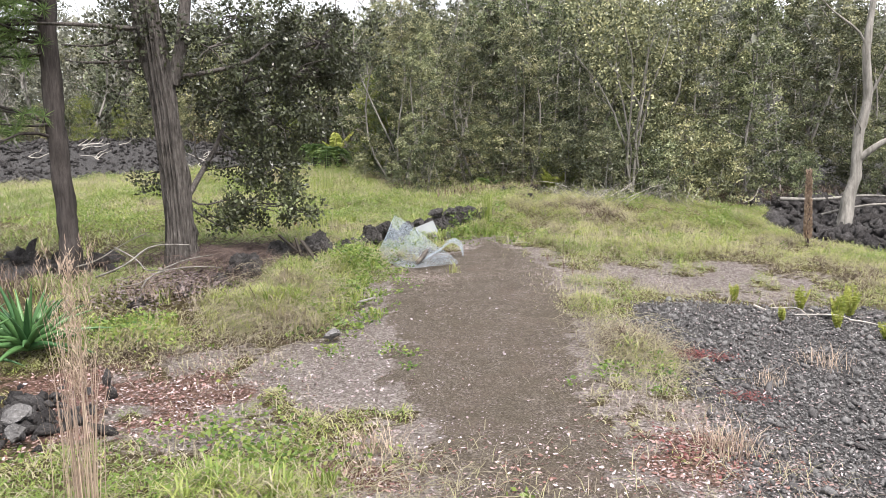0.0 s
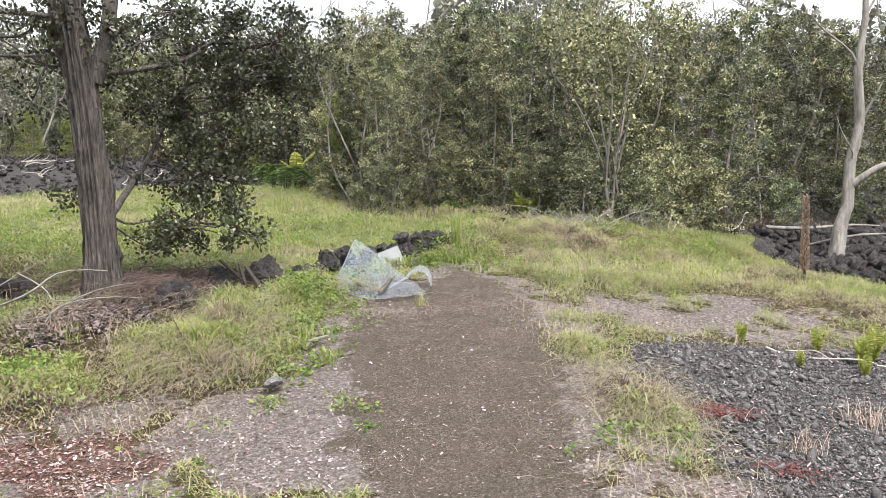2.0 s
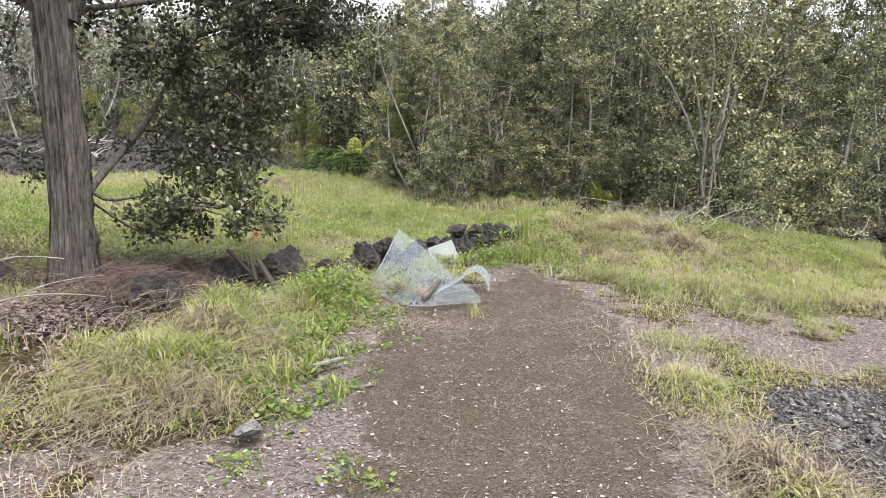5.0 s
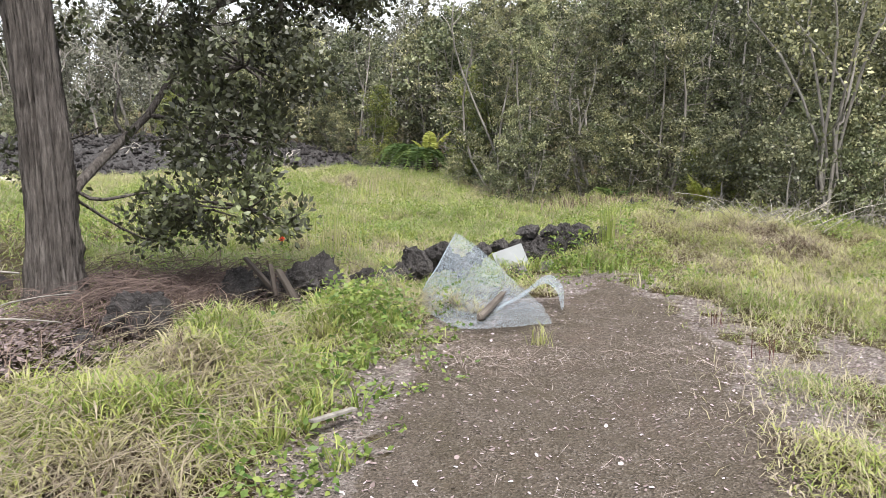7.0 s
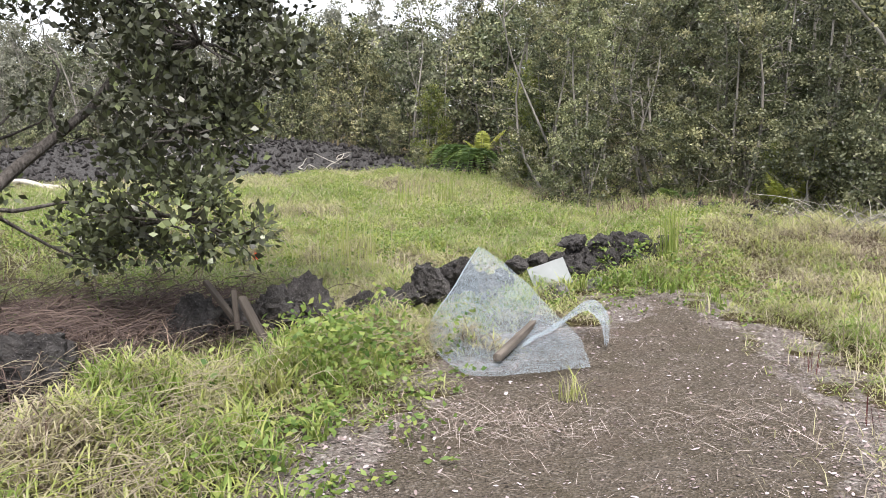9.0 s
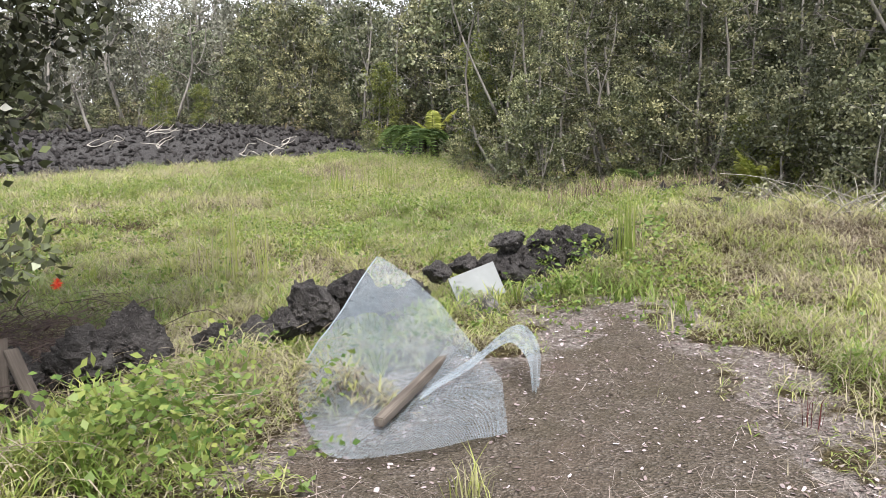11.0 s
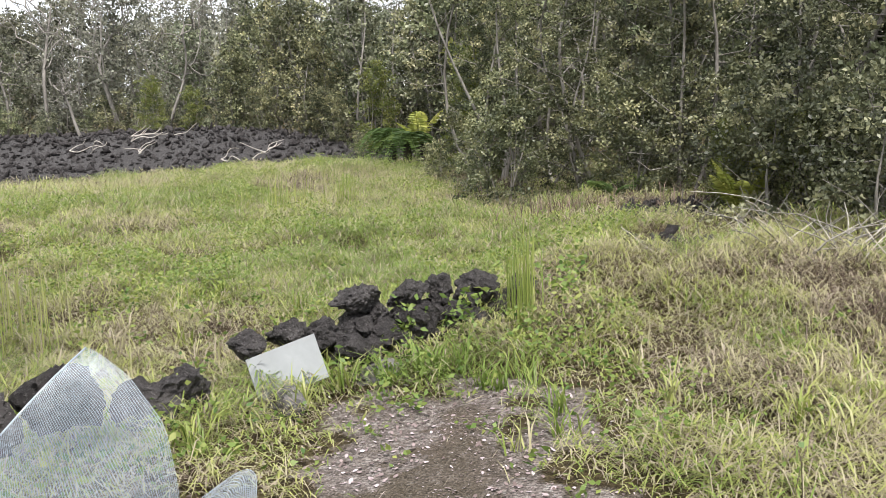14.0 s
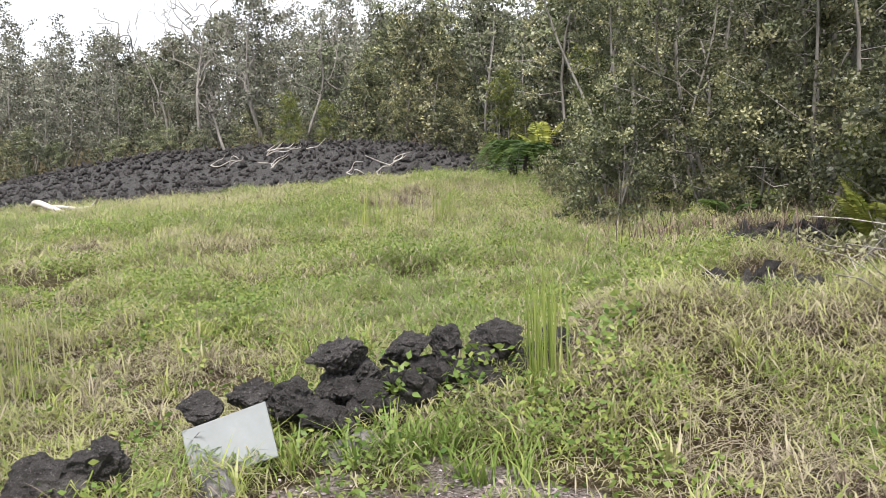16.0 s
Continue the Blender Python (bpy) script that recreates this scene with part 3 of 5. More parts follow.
def straw_thatch(rng):
    """Sparse bleached grass lying over the grit and low mounds."""
    spots = ((0.2, 3.6, 0.7, 0.4, 420), (-0.6, 4.4, 0.5, 0.4, 420), (-1.6, 5.0, 0.5, 0.4, 300), (1.5, 6.0, 0.25, 0.5, 420), (1.7, 7.2, 0.25, 0.5, 420), (1.55, 8.5, 0.25, 0.5, 320), (1.75, 9.8, 0.3, 0.5, 300), (2.6, 9.3, 0.5, 0.3, 260), (4.2, 9.4, 0.5, 0.25, 200), (-1.9, 6.7, 0.4, 0.3, 380), (1.9, 11.3, 0.25, 0.6, 300), (3.0, 11.6, 0.7, 0.3, 320), (1.75, 4.5, 0.3, 0.4, 300), (2.1, 12.9, 0.6, 0.5, 500), (2.8, 14.2, 0.8, 0.6, 700))
    x = np.concatenate([rng.normal(a, s, n) for a, b, s, t, n in spots])
    y = np.concatenate([rng.normal(b, t, n) for a, b, s, t, n in spots])
    k = len(x)
    me = blade_mesh("straw_thatch", x, y, land(x, y) + 0.7 * canopy(x, y) - 0.01, rng.uniform(0.03, 0.13, k), rng.uniform(0.003, 0.006, k), rng.uniform(0.16, 0.36, k), rng, 2.2)
    return thing("straw_thatch", me, GRASS, "sparse bleached grass lying over the grit", "dry grass", kind="stuff")


straw_thatch(np.random.default_rng(15))


# ---- broad-leaved weeds ----
def weeds(name, rng, spots, label, size=0.038, mat=None):
    roots, hues = [], []
    for x, y, sx, sy, h, n in spots:
        m = max(1, n // 14)
        pick = rng.integers(0, m, n)
        px, py = rng.normal(x, sx * 1.15, m)[pick] + rng.normal(0, 0.055, n), rng.normal(y, sy * 1.15, m)[pick] + rng.normal(0, 0.055, n)
        pz = land(px, py) + np.maximum(canopy(px, py) * rng.uniform(0.5, 1.05, n), 0) + h * rng.uniform(0.05, 1, n)
        roots.append(np.stack([px, py, pz], 1))
        hues.append(np.clip(rng.normal(0.5, 0.25, n), 0, 1))
    roots = np.concatenate(roots)
    n = len(roots)
    ways = rng.normal(0, 1, (n, 3)) * np.array([1, 1, 0.45]) + np.array([0, 0, 0.15])
    v, q = leaf_quads(roots, ways, size * rng.uniform(0.6, 1.5, n), size * 0.6 * rng.uniform(0.7, 1.3, n), rng, 0.2)
    return thing(name, mesh_of(name, v, q, hue=np.repeat(np.concatenate(hues), 4)), mat or WEED, label, "weeds", kind="stuff")


weeds("broadleaf_weeds", np.random.default_rng(8), ((-1.15, 10.6, 0.25, 0.35, 0.16, 520), (-0.95, 9.3, 0.28, 0.4, 0.05, 260), (-1.0, 8.2, 0.2, 0.5, 0.05, 260), (0.15, 13.7, 0.35, 0.35, 0.1, 330), (0.75, 14.1, 0.3, 0.3, 0.1, 200), (-0.1, 12.9, 0.25, 0.3, 0.06, 320),
      (-0.35, 6.9, 0.13, 0.25, 0.04, 120), (-0.95, 7.0, 0.08, 0.08, 0.04, 60), (-1.35, 4.95, 0.26, 0.4, 0.16, 420), (-0.95, 4.4, 0.2, 0.2, 0.16, 420), (-2.6, 3.9, 0.45, 0.3, 0.12, 200), (-3.1, 7.3, 0.35, 0.25, 0.12, 800), (1.45, 6.2, 0.2, 0.25, 0.08, 240), (1.3, 12.7, 0.12, 0.2, 0.04, 60),
      (2.0, 13.4, 0.8, 0.6, 0.05, 420), (-2.0, 14.5, 1.2, 1.0, 0.08, 900), (-3.2, 12.6, 0.8, 0.8, 0.08, 500), (0.55, 3.7, 0.1, 0.1, 0.03, 30), (3.6, 13.2, 1.0, 0.5, 0.06, 300), (-4.0, 27.5, 1.0, 1.2, 0.3, 900), (-1.5, 21, 1.5, 2, 0.1, 900)), "bright green broad-leaved weeds in the grass")


weeds("lush_weeds", np.random.default_rng(9), ((-1.15, 9.75, 0.16, 0.35, 0.06, 260), (-1.2, 10.45, 0.13, 0.25, 0.22, 420), (-0.9, 10.2, 0.16, 0.3, 0.03, 180), (-1.05, 8.6, 0.18, 0.3, 0.04, 150), (-0.85, 7.95, 0.12, 0.25, 0.03, 90), (-1.25, 7.9, 0.2, 0.3, 0.06, 110), (-0.8, 12.15, 0.16, 0.2, 0.08, 120), (0.42, 14.2, 0.07, 0.07, 0.2, 80), (0.12, 13.95, 0.06, 0.06, 0.2, 50), (1.05, 14.75, 0.15, 0.2, 0.1, 110), (-3.3, 7.5, 0.3, 0.2, 0.1, 260)), "lush broad-leaved green weeds along the lava wall", 0.048)


def meadow_weeds(rng):
    """Low leafy groundcover in drifts through the meadow."""
    x, y = rng.uniform(-9, 5.5, 300000), rng.uniform(13.5, 31, 300000)
    drift = fbm(x * 0.8, y * 0.8, 81) + 0.5 * (fbm(x * 3.5, y * 3.5, 83) - 0.47)
    ok = drift > 0.55 + 0.06 * smooth(1.0, 2.2, x)
    x, y = x[ok], y[ok]
    ok = bare(x, y) < 0.3
    x, y = x[ok], y[ok]
    n = len(x)
    roots = np.stack([x, y, land(x, y) + canopy(x, y) * rng.uniform(0.55, 1.05, n) + 0.02], 1)
    v, q = leaf_quads(roots, rng.normal(0, 1, (n, 3)) * np.array([1, 1, 0.4]), 0.034 * rng.uniform(0.6, 1.4, n), 0.022 * rng.uniform(0.7, 1.3, n), rng, 0.15)
    return thing("meadow_weeds", mesh_of("meadow_weeds", v, q, hue=np.repeat(np.clip(rng.normal(0.35, 0.25, n), 0, 1), 4)), WEED, "low leafy yellow-green groundcover in the meadow", "weeds", kind="stuff")


meadow_weeds(np.random.default_rng(10))


def tangle(name, rng, n, spots, length, rise, mat, hue, label, r=0.0022):
    """Many thin stems that arch over and through one another."""
    m = [int(n * k[5]) for k in spots]
    px, py, lift = (np.concatenate([f(k, c) for k, c in zip(spots, m)]) for f in (lambda k, c: rng.normal(k[0], k[2], c), lambda k, c: rng.normal(k[1], k[3], c), lambda k, c: k[4] * rng.uniform(0, 0.8, c)))
    n, t = len(px), np.linspace(0, 1, 6)
    a, size, up, bow = rng.uniform(0, 6.283, n), length * rng.uniform(0.4, 1.3, n), rise * rng.uniform(0.1, 1.2, n), rng.uniform(2, 7, (n, 2))
    way = np.stack([np.cos(a), np.sin(a)], 1)
    flat = np.stack([px, py], 1)[:, None] + way[:, None] * (size[:, None] * t)[..., None] + 0.04 * np.sin(t[None, :, None] * bow[:, None])
    z = (land(px, py) + lift)[:, None] + size[:, None] * (up[:, None] * t - (up[:, None] + 0.25) * t * t)
    z = np.maximum(z, land(flat[..., 0], flat[..., 1]))
    line = np.concatenate([flat, z[..., None]], -1)
    thick = (np.linspace(1, 0.5, 6)[None] * (r * rng.uniform(0.6, 1.6, n))[:, None])[..., None]
    side = np.stack([-way[:, 1], way[:, 0], np.zeros(n)], 1)[:, None]
    v = np.stack([line + side * thick, line + np.array([0, 0, 1.2]) * thick, line - side * thick], 2)
    i, j, k = np.meshgrid(np.arange(n), np.arange(5), np.arange(3), indexing="ij")
    base, nxt = i * 18 + j * 3, (k + 1) % 3
    q = np.stack([base + k, base + nxt, base + 3 + nxt, base + 3 + k], -1)
    hues = np.repeat(rng.uniform(*hue, n), 18)
    return thing(name, mesh_of(name, v, q, hue=hues), mat, label, "dry brush", kind="stuff")


tangle("brown_tangle", np.random.default_rng(12), 2900, ((-2.85, 10.3, 0.3, 0.45, 0.34, 0.34), (-2.75, 11.2, 0.35, 0.5, 0.3, 0.24), (-3.5, 11.3, 0.5, 0.6, 0.3, 0.16), (-2.75, 9.5, 0.15, 0.3, 0.28, 0.1)), 0.5, 0.8, DRY, (0.0, 0.18), "dark brown tangle of dead vines behind the lava wall", 0.0032)
tangle("straw_tangle", np.random.default_rng(13), 5200, ((-1.35, 11.0, 0.25, 0.4, 0.3, 0.12), (-1.75, 8.9, 0.3, 0.45, 0.4, 0.2), (-1.85, 7.95, 0.35, 0.4, 0.34, 0.18), (1.72, 7.0, 0.22, 0.5, 0.2, 0.12), (2.6, 14.1, 0.7, 0.6, 0.2, 0.22), (3.6, 13.3, 0.8, 0.5, 0.18, 0.1), (-0.6, 4.0, 0.6, 0.4, 0.05, 0.08), (-2.0, 14.5, 1.0, 0.9, 0.18, 0.08)), 0.34, 0.7, GRASS, (0.08, 0.32), "bleached dry stems tangled over the grass", 0.0018)


# ---- trees ----
def tree_parts(rng, h, spread, stems, limbs, clumps, per, leaf, crown_lo=0.25, stem_r=0.05, base_gap=0.3, clump_r=0.28, skirt=0.35):
    """Stems, limbs and leaf clumps of one slender broadleaf tree, standing at the origin."""
    wood, tips = [], []
    for s in range(stems):
        a = rng.uniform(0, 6.28)
        foot = np.array([math.cos(a), math.sin(a), 0]) * base_gap * (stems > 1) * rng.uniform(0.3, 1)
        top = np.array([math.cos(a) * spread * 0.45 * rng.uniform(0.2, 1), math.sin(a) * spread * 0.45 * rng.uniform(0.2, 1), h * rng.uniform(0.75, 0.98)])
        line = curve_between(foot - np.array([0, 0, 0.25]), top, rng, 9, 0.06)
        r = stem_r * rng.uniform(0.6, 1.2)
        wood.append(tube(line, np.linspace(r, r * 0.25, 9), 6, 0.25, s))
        for k in range(limbs):
            t = crown_lo + (1 - crown_lo) * (k + rng.uniform(0, 1)) / limbs
            i = min(int(t * 8), 7)
            start = line[i] + (line[i + 1] - line[i]) * (t * 8 - i)
            a2 = rng.uniform(0, 6.28)
            shape = math.sin(math.pi * min(1.0, skirt + (0.97 - skirt) * (t - crown_lo) / (1 - crown_lo))) ** 0.6
            reach = spread * shape * rng.uniform(0.35, 1.0)
            end = start + np.array([math.cos(a2) * reach, math.sin(a2) * reach, reach * rng.uniform(-0.1, 0.7)])
            limb = curve_between(start, end, rng, 4, 0.08)
            wood.append(tube(limb, np.linspace(r * 0.38 * (1.1 - 0.6 * t), 0.005, 4), 3))
            for c in range(clumps):
                q = rng.uniform(0.25, 1.08)
                tips.append(start + (end - start) * q + rng.normal(0, clump_r * (0.4 + 0.5 * q), 3))
        tips += [top + rng.normal(0, clump_r, 3) for c in range(clumps)]
    tips = np.array(tips)
    tips[:, 2] = np.maximum(tips[:, 2], 0.15)
    n = len(tips) * per
    centre = np.repeat(tips, per, 0)
    off = rng.normal(0, 1, (n, 3))
    off /= np.linalg.norm(off, axis=1)[:, None]
    off[:, 2] = off[:, 2] * 0.7
    roots = centre + off * clump_r * rng.uniform(0.05, 0.75, n)[:, None]
    ways = off + np.array([0, 0, 0.35]) + rng.normal(0, 0.5, (n, 3))
    lv, lq = leaf_quads(roots, ways, leaf * rng.uniform(0.7, 1.25, n), leaf * 0.68 * rng.uniform(0.8, 1.2, n), rng)
    hue = np.repeat(rng.uniform(0, 1, len(tips)), per) * 0.75 + rng.uniform(0, 0.28, n)
    return joined(wood), (lv, lq, np.repeat(np.clip(hue, 0, 1), 4))


def tree(name, label, leaves, bark, seed, at, category="tree", **shape):
    (wv, wq), (lv, lq, hue) = tree_parts(np.random.default_rng(seed), **shape)
    top = thing(name, None, None, label, category, at=at)
    child("trunk", mesh_of("trunk", wv, wq, shade=True), bark, top)
    child("crown", mesh_of("crown", lv, lq, hue=hue), leaves, top)
    return top


def stand(x, y, turn=0, size=1.0, lean=0.0, sink=0.0):
    return pose(x, y, float(land(x, y)) - sink, lean, 0, turn) @ Matrix.Scale(size, 4)


EDGE = np.array([(-46, 36), (-36, 39), (-26, 41), (-20, 40.5), (-14, 39.5), (-9, 37.5), (-7, 34.5), (-4.6, 32), (-2.6, 27.5), (-0.6, 23.8), (1.4, 21.0), (3.8, 18.8), (6, 19.0), (9, 20.2), (12, 20.5), (17, 19)])


def on_edge(s, back):
    """A place s metres along the wood's edge and some metres into it."""
    seg = np.linalg.norm(np.diff(EDGE, axis=0), axis=1)
    run = np.concatenate([[0], np.cumsum(seg)])
    x, y = np.interp(s, run, EDGE[:, 0]), np.interp(s, run, EDGE[:, 1])
    x2, y2 = np.interp(s + 0.5, run, EDGE[:, 0]), np.interp(s + 0.5, run, EDGE[:, 1])
    d = np.array([x2 - x, y2 - y])
    d = d / (np.linalg.norm(d, axis=0) + 1e-9)
    return x - d[1] * back, y + d[0] * back


EDGE_LENGTH = float(np.linalg.norm(np.diff(EDGE, axis=0), axis=1).sum())
KINDS = [("dense olive-green broadleaf tree with grey stems", OHIA, dict(h=5.6, spread=1.5, stems=3, limbs=22, clumps=5, per=13, leaf=0.135, crown_lo=0.05)),
         ("slender grey-stemmed tree with olive leaves", OHIA, dict(h=6.6, spread=1.3, stems=4, limbs=15, clumps=5, per=13, leaf=0.13, crown_lo=0.2)),
         ("dark green broadleaf tree at the wood's edge", MIDLEAF, dict(h=6.0, spread=1.6, stems=3, limbs=20, clumps=5, per=13, leaf=0.135, crown_lo=0.06)),
         ("thin grey-green tree with sparse leaves", PALELEAF, dict(h=7.2, spread=1.3, stems=4, limbs=14, clumps=4, per=13, leaf=0.13, crown_lo=0.15)),
         ("tall olive tree deeper in the wood", PALELEAF, dict(h=8.3, spread=2.0, stems=2, limbs=22, clumps=4, per=18, leaf=0.17, crown_lo=0.12, clump_r=0.42)),
         ("tall pale grey-green tree deeper in the wood", HILLLEAF, dict(h=8.8, spread=1.8, stems=3, limbs=14, clumps=4, per=15, leaf=0.16, crown_lo=0.2, clump_r=0.42)),
         ("low olive shrub at the wood's edge", OHIA, dict(h=1.7, spread=0.9, stems=5, limbs=6, clumps=4, per=30, leaf=0.062, crown_lo=0.05, stem_r=0.018, clump_r=0.2)),
         ("low dark green shrub at the wood's edge", MIDLEAF, dict(h=2.1, spread=1.0, stems=5, limbs=7, clumps=4, per=30, leaf=0.064, crown_lo=0.05, stem_r=0.02, clump_r=0.2)),
         ("bushy yellow-green young tree", FRESHLEAF, dict(h=3.6, spread=1.1, stems=4, limbs=12, clumps=4, per=22, leaf=0.085, crown_lo=0.05, stem_r=0.025, clump_r=0.24)),
         ("dense olive-green broadleaf tree near the track", OHIA, dict(h=5.4, spread=1.5, stems=3, limbs=22, clumps=8, per=30, leaf=0.064, crown_lo=0.05, clump_r=0.19)),
         ("slender grey-stemmed tree with small olive leaves", OHIA, dict(h=6.4, spread=1.3, stems=4, limbs=15, clumps=8, per=28, leaf=0.064, crown_lo=0.16, clump_r=0.19)),
         ("deep olive broadleaf tree with small leaves", MIDLEAF, dict(h=5.9, spread=1.6, stems=3, limbs=21, clumps=8, per=30, leaf=0.064, crown_lo=0.06, clump_r=0.19))]
MODELS = {}


def plant(kind, x, y, turn, size, group):
    label, leaves, shape = KINDS[kind]
    at = stand(x, y, turn, size)
    name, category = ("shrub", "shrub") if kind in (6, 7) else ("forest_tree", "tree")
    if kind not in MODELS:
        MODELS[kind] = tree(name, label, leaves, STEM, 100 + kind, at, category, **shape)
        MODELS[kind]["group"] = group
        return MODELS[kind]
    made = copy_thing(MODELS[kind], pose(0, 0, 0))
    made.matrix_basis = at
    return made


rng = np.random.default_rng(11)
for back, step, kinds, lo, hi in ((0.4, 1.75, (0, 1, 2, 0, 3, 2), 0.72, 1.0), (2.7, 2.0, (1, 2, 3, 0), 0.9, 1.12), (5.8, 2.5, (4, 5, 4), 0.74, 0.95), (9.8, 3.0, (5, 4, 5), 0.82, 1.02)):
    s = rng.uniform(0, 1)
    while s < EDGE_LENGTH:
        x, y = on_edge(s, back + rng.normal(0, 0.45))
        far_left = x < -16 and back < 4
        if not (back < 1 and (-7.2 < x < -2.3)):
            near = x > -3.5 and back < 4
            plant(int(rng.integers(9, 12)) if near else kinds[rng.integers(len(kinds))] if not far_left else int(rng.integers(4, 6)), float(x), float(y), rng.uniform(0, 360), rng.uniform(lo, hi) * (0.76 if x > 5.5 and back > 2 else 1), "trees of the wood")
        s += step * rng.uniform(0.75, 1.25) * (1.5 if far_left else 1)
s = 8.0
while s < EDGE_LENGTH:
    x, y = on_edge(s, -0.7 + rng.normal(0, 0.35))
    if -6.2 < x < -2.9:
        s += 1
        continue
    plant(6 + int(rng.integers(0, 2)), float(x), float(y), rng.uniform(0, 360), rng.uniform(0.4, 0.85) * (1 if x > -9 else 1.7), "shrubs at the wood's edge")
    s += rng.uniform(1.5, 2.9) * (1 if x > -9 else 0.75)
for x, y, k in ((-2.7, 30.0, 1.1), (-2.0, 28.6, 0.8), (-16.2, 36.4, 0.62), (-15.0, 36.9, 0.5), (-7.0, 35.2, 0.9), (2.4, 18.6, 0.3), (3.2, 18.2, 0.36), (4.3, 18.3, 0.4)):
    plant(8, x, y, rng.uniform(0, 360), k, "yellow-green young trees")


def far_woods(rng):
    vs, hues = [], []
    for i in range(330):
        x, y = rng.uniform(-85, 60), rng.uniform(36, 95)
        if y < np.interp(x, EDGE[:, 0], EDGE[:, 1]) + 12:
            continue
        h, w = rng.uniform(6, 9.5), rng.uniform(1.6, 2.8)
        n = 420
        t = rng.uniform(0.1, 1, n) ** 0.8
        a = rng.uniform(0, 6.28, n)
        lump = 0.7 + 0.5 * value_noise(a * 1.5 + i * 9, t * 5, i)
        r = w * np.sin(np.pi * np.clip(0.25 + 0.73 * t, 0, 1)) ** 0.6 * np.sqrt(rng.uniform(0.2, 1, n)) * lump
        root = np.stack([x + r * np.cos(a), y + r * np.sin(a), float(land(x, y)) + h * t], 1)
        v, q = leaf_quads(root, rng.normal(0, 1, (n, 3)), 0.42 * rng.uniform(0.6, 1.2, n), 0.3, rng)
        vs.append(v)
        hues.append(np.repeat(np.clip(rng.uniform(0, 0.5) + rng.uniform(0, 0.5, n), 0, 1), 4))
    v = np.concatenate(vs)
    return thing("far_woods", mesh_of("far_woods", v, np.arange(len(v)).reshape(-1, 4), hue=np.concatenate(hues)), HILLLEAF, "pale grey-green woods on the rising hill", "woods", kind="stuff")


far_woods(np.random.default_rng(17))


# ---- bare grey stems ----
def bare_tree(name, label, x, y, seed, h, r, forks, bark=None, crook=0.08, at=None):
    rng = np.random.default_rng(seed)
    top = thing(name, None, None, label, "dead tree", at=at or stand(x, y))
    line = curve_between((0, 0, -0.3), (rng.normal(0, 0.08 * h), rng.normal(0, 0.05 * h), h), rng, 12, crook)
    child("trunk", mesh_of("trunk", *tube(line, np.linspace(r, r * 0.3, 12), 8, 0.3, seed), shade=True), bark or STEM, top)
    for k in range(forks):
        i = int(rng.integers(4, 11))
        a, l = rng.uniform(0, 6.28), h * rng.uniform(0.12, 0.3)
        end = line[i] + np.array([math.cos(a) * l * 0.7, math.sin(a) * l * 0.7, l * rng.uniform(0.2, 0.9)])
        child("branch", mesh_of("branch", *tube(curve_between(line[i], end, rng, 7, crook * 1.6), np.linspace(r * 0.4, 0.006, 7), 5), shade=True), bark or STEM, top)
    return top


rng = np.random.default_rng(41)
for i in range(70):
    x, y = on_edge(rng.uniform(12, EDGE_LENGTH - 2), rng.uniform(-0.2, 8) if i < 34 else rng.uniform(6, 15))
    bare_tree("dead_grey_tree", "bare pale grey dead tree among the leaves", float(x), float(y), 300 + i, rng.uniform(5.0, 8.5) + (1.5 if i > 34 else 0), rng.uniform(0.02, 0.045), int(rng.integers(4, 9)))["group"] = "dead grey trees"


def twisted_tree(x, y, seed, h, r):
    """A bleached, crooked dead crown that forks again and again."""
    rng = np.random.default_rng(seed)
    top = thing("twisted_dead_tree", None, None, "bleached crooked dead tree with writhing bare branches", "dead tree", "twisted dead trees", at=stand(x, y))
    line = curve_between((0, 0, -0.3), (rng.normal(0, 0.6), rng.normal(0, 0.3), h * 0.75), rng, 14, 0.07)
    child("trunk", mesh_of("trunk", *tube(line, np.linspace(r, r * 0.5, 14), 8, 0.3, seed), shade=True), STEM, top)
    ends = [(line[-1], np.array([0, 0, 1.0]), r * 0.5, h * 0.2)] + [(line[k], np.array([0, 0, 1.0]), r * 0.4, h * 0.22) for k in (8, 10, 12)]
    for depth in range(3):
        fresh = []
        for p, d, rr, L in ends:
            for k in range(2):
                way = d * 0.5 + rng.normal(0, 0.75, 3) * np.array([1, 0.6, 0.6]) + np.array([0, 0, 0.25])
                way /= np.linalg.norm(way)
                e = p + way * L * rng.uniform(0.7, 1.2)
                child("branch", mesh_of("branch", *tube(curve_between(p, e, rng, 7, 0.17), np.linspace(rr, rr * 0.6, 7), 5), shade=True), STEM, top)
                fresh.append((e, way, rr * 0.6, L * 0.72))
        ends = fresh
    return top


for x, y, seed, h, r in ((-24.2, 40.5, 1, 7.6, 0.09), (-20.3, 40.2, 2, 6.6, 0.08), (-17.2, 39.2, 3, 5.6, 0.07), (-27.5, 41, 4, 7.2, 0.09), (-19.4, 36.4, 5, 2.2, 0.07)):
    twisted_tree(x, y, seed, h, r)


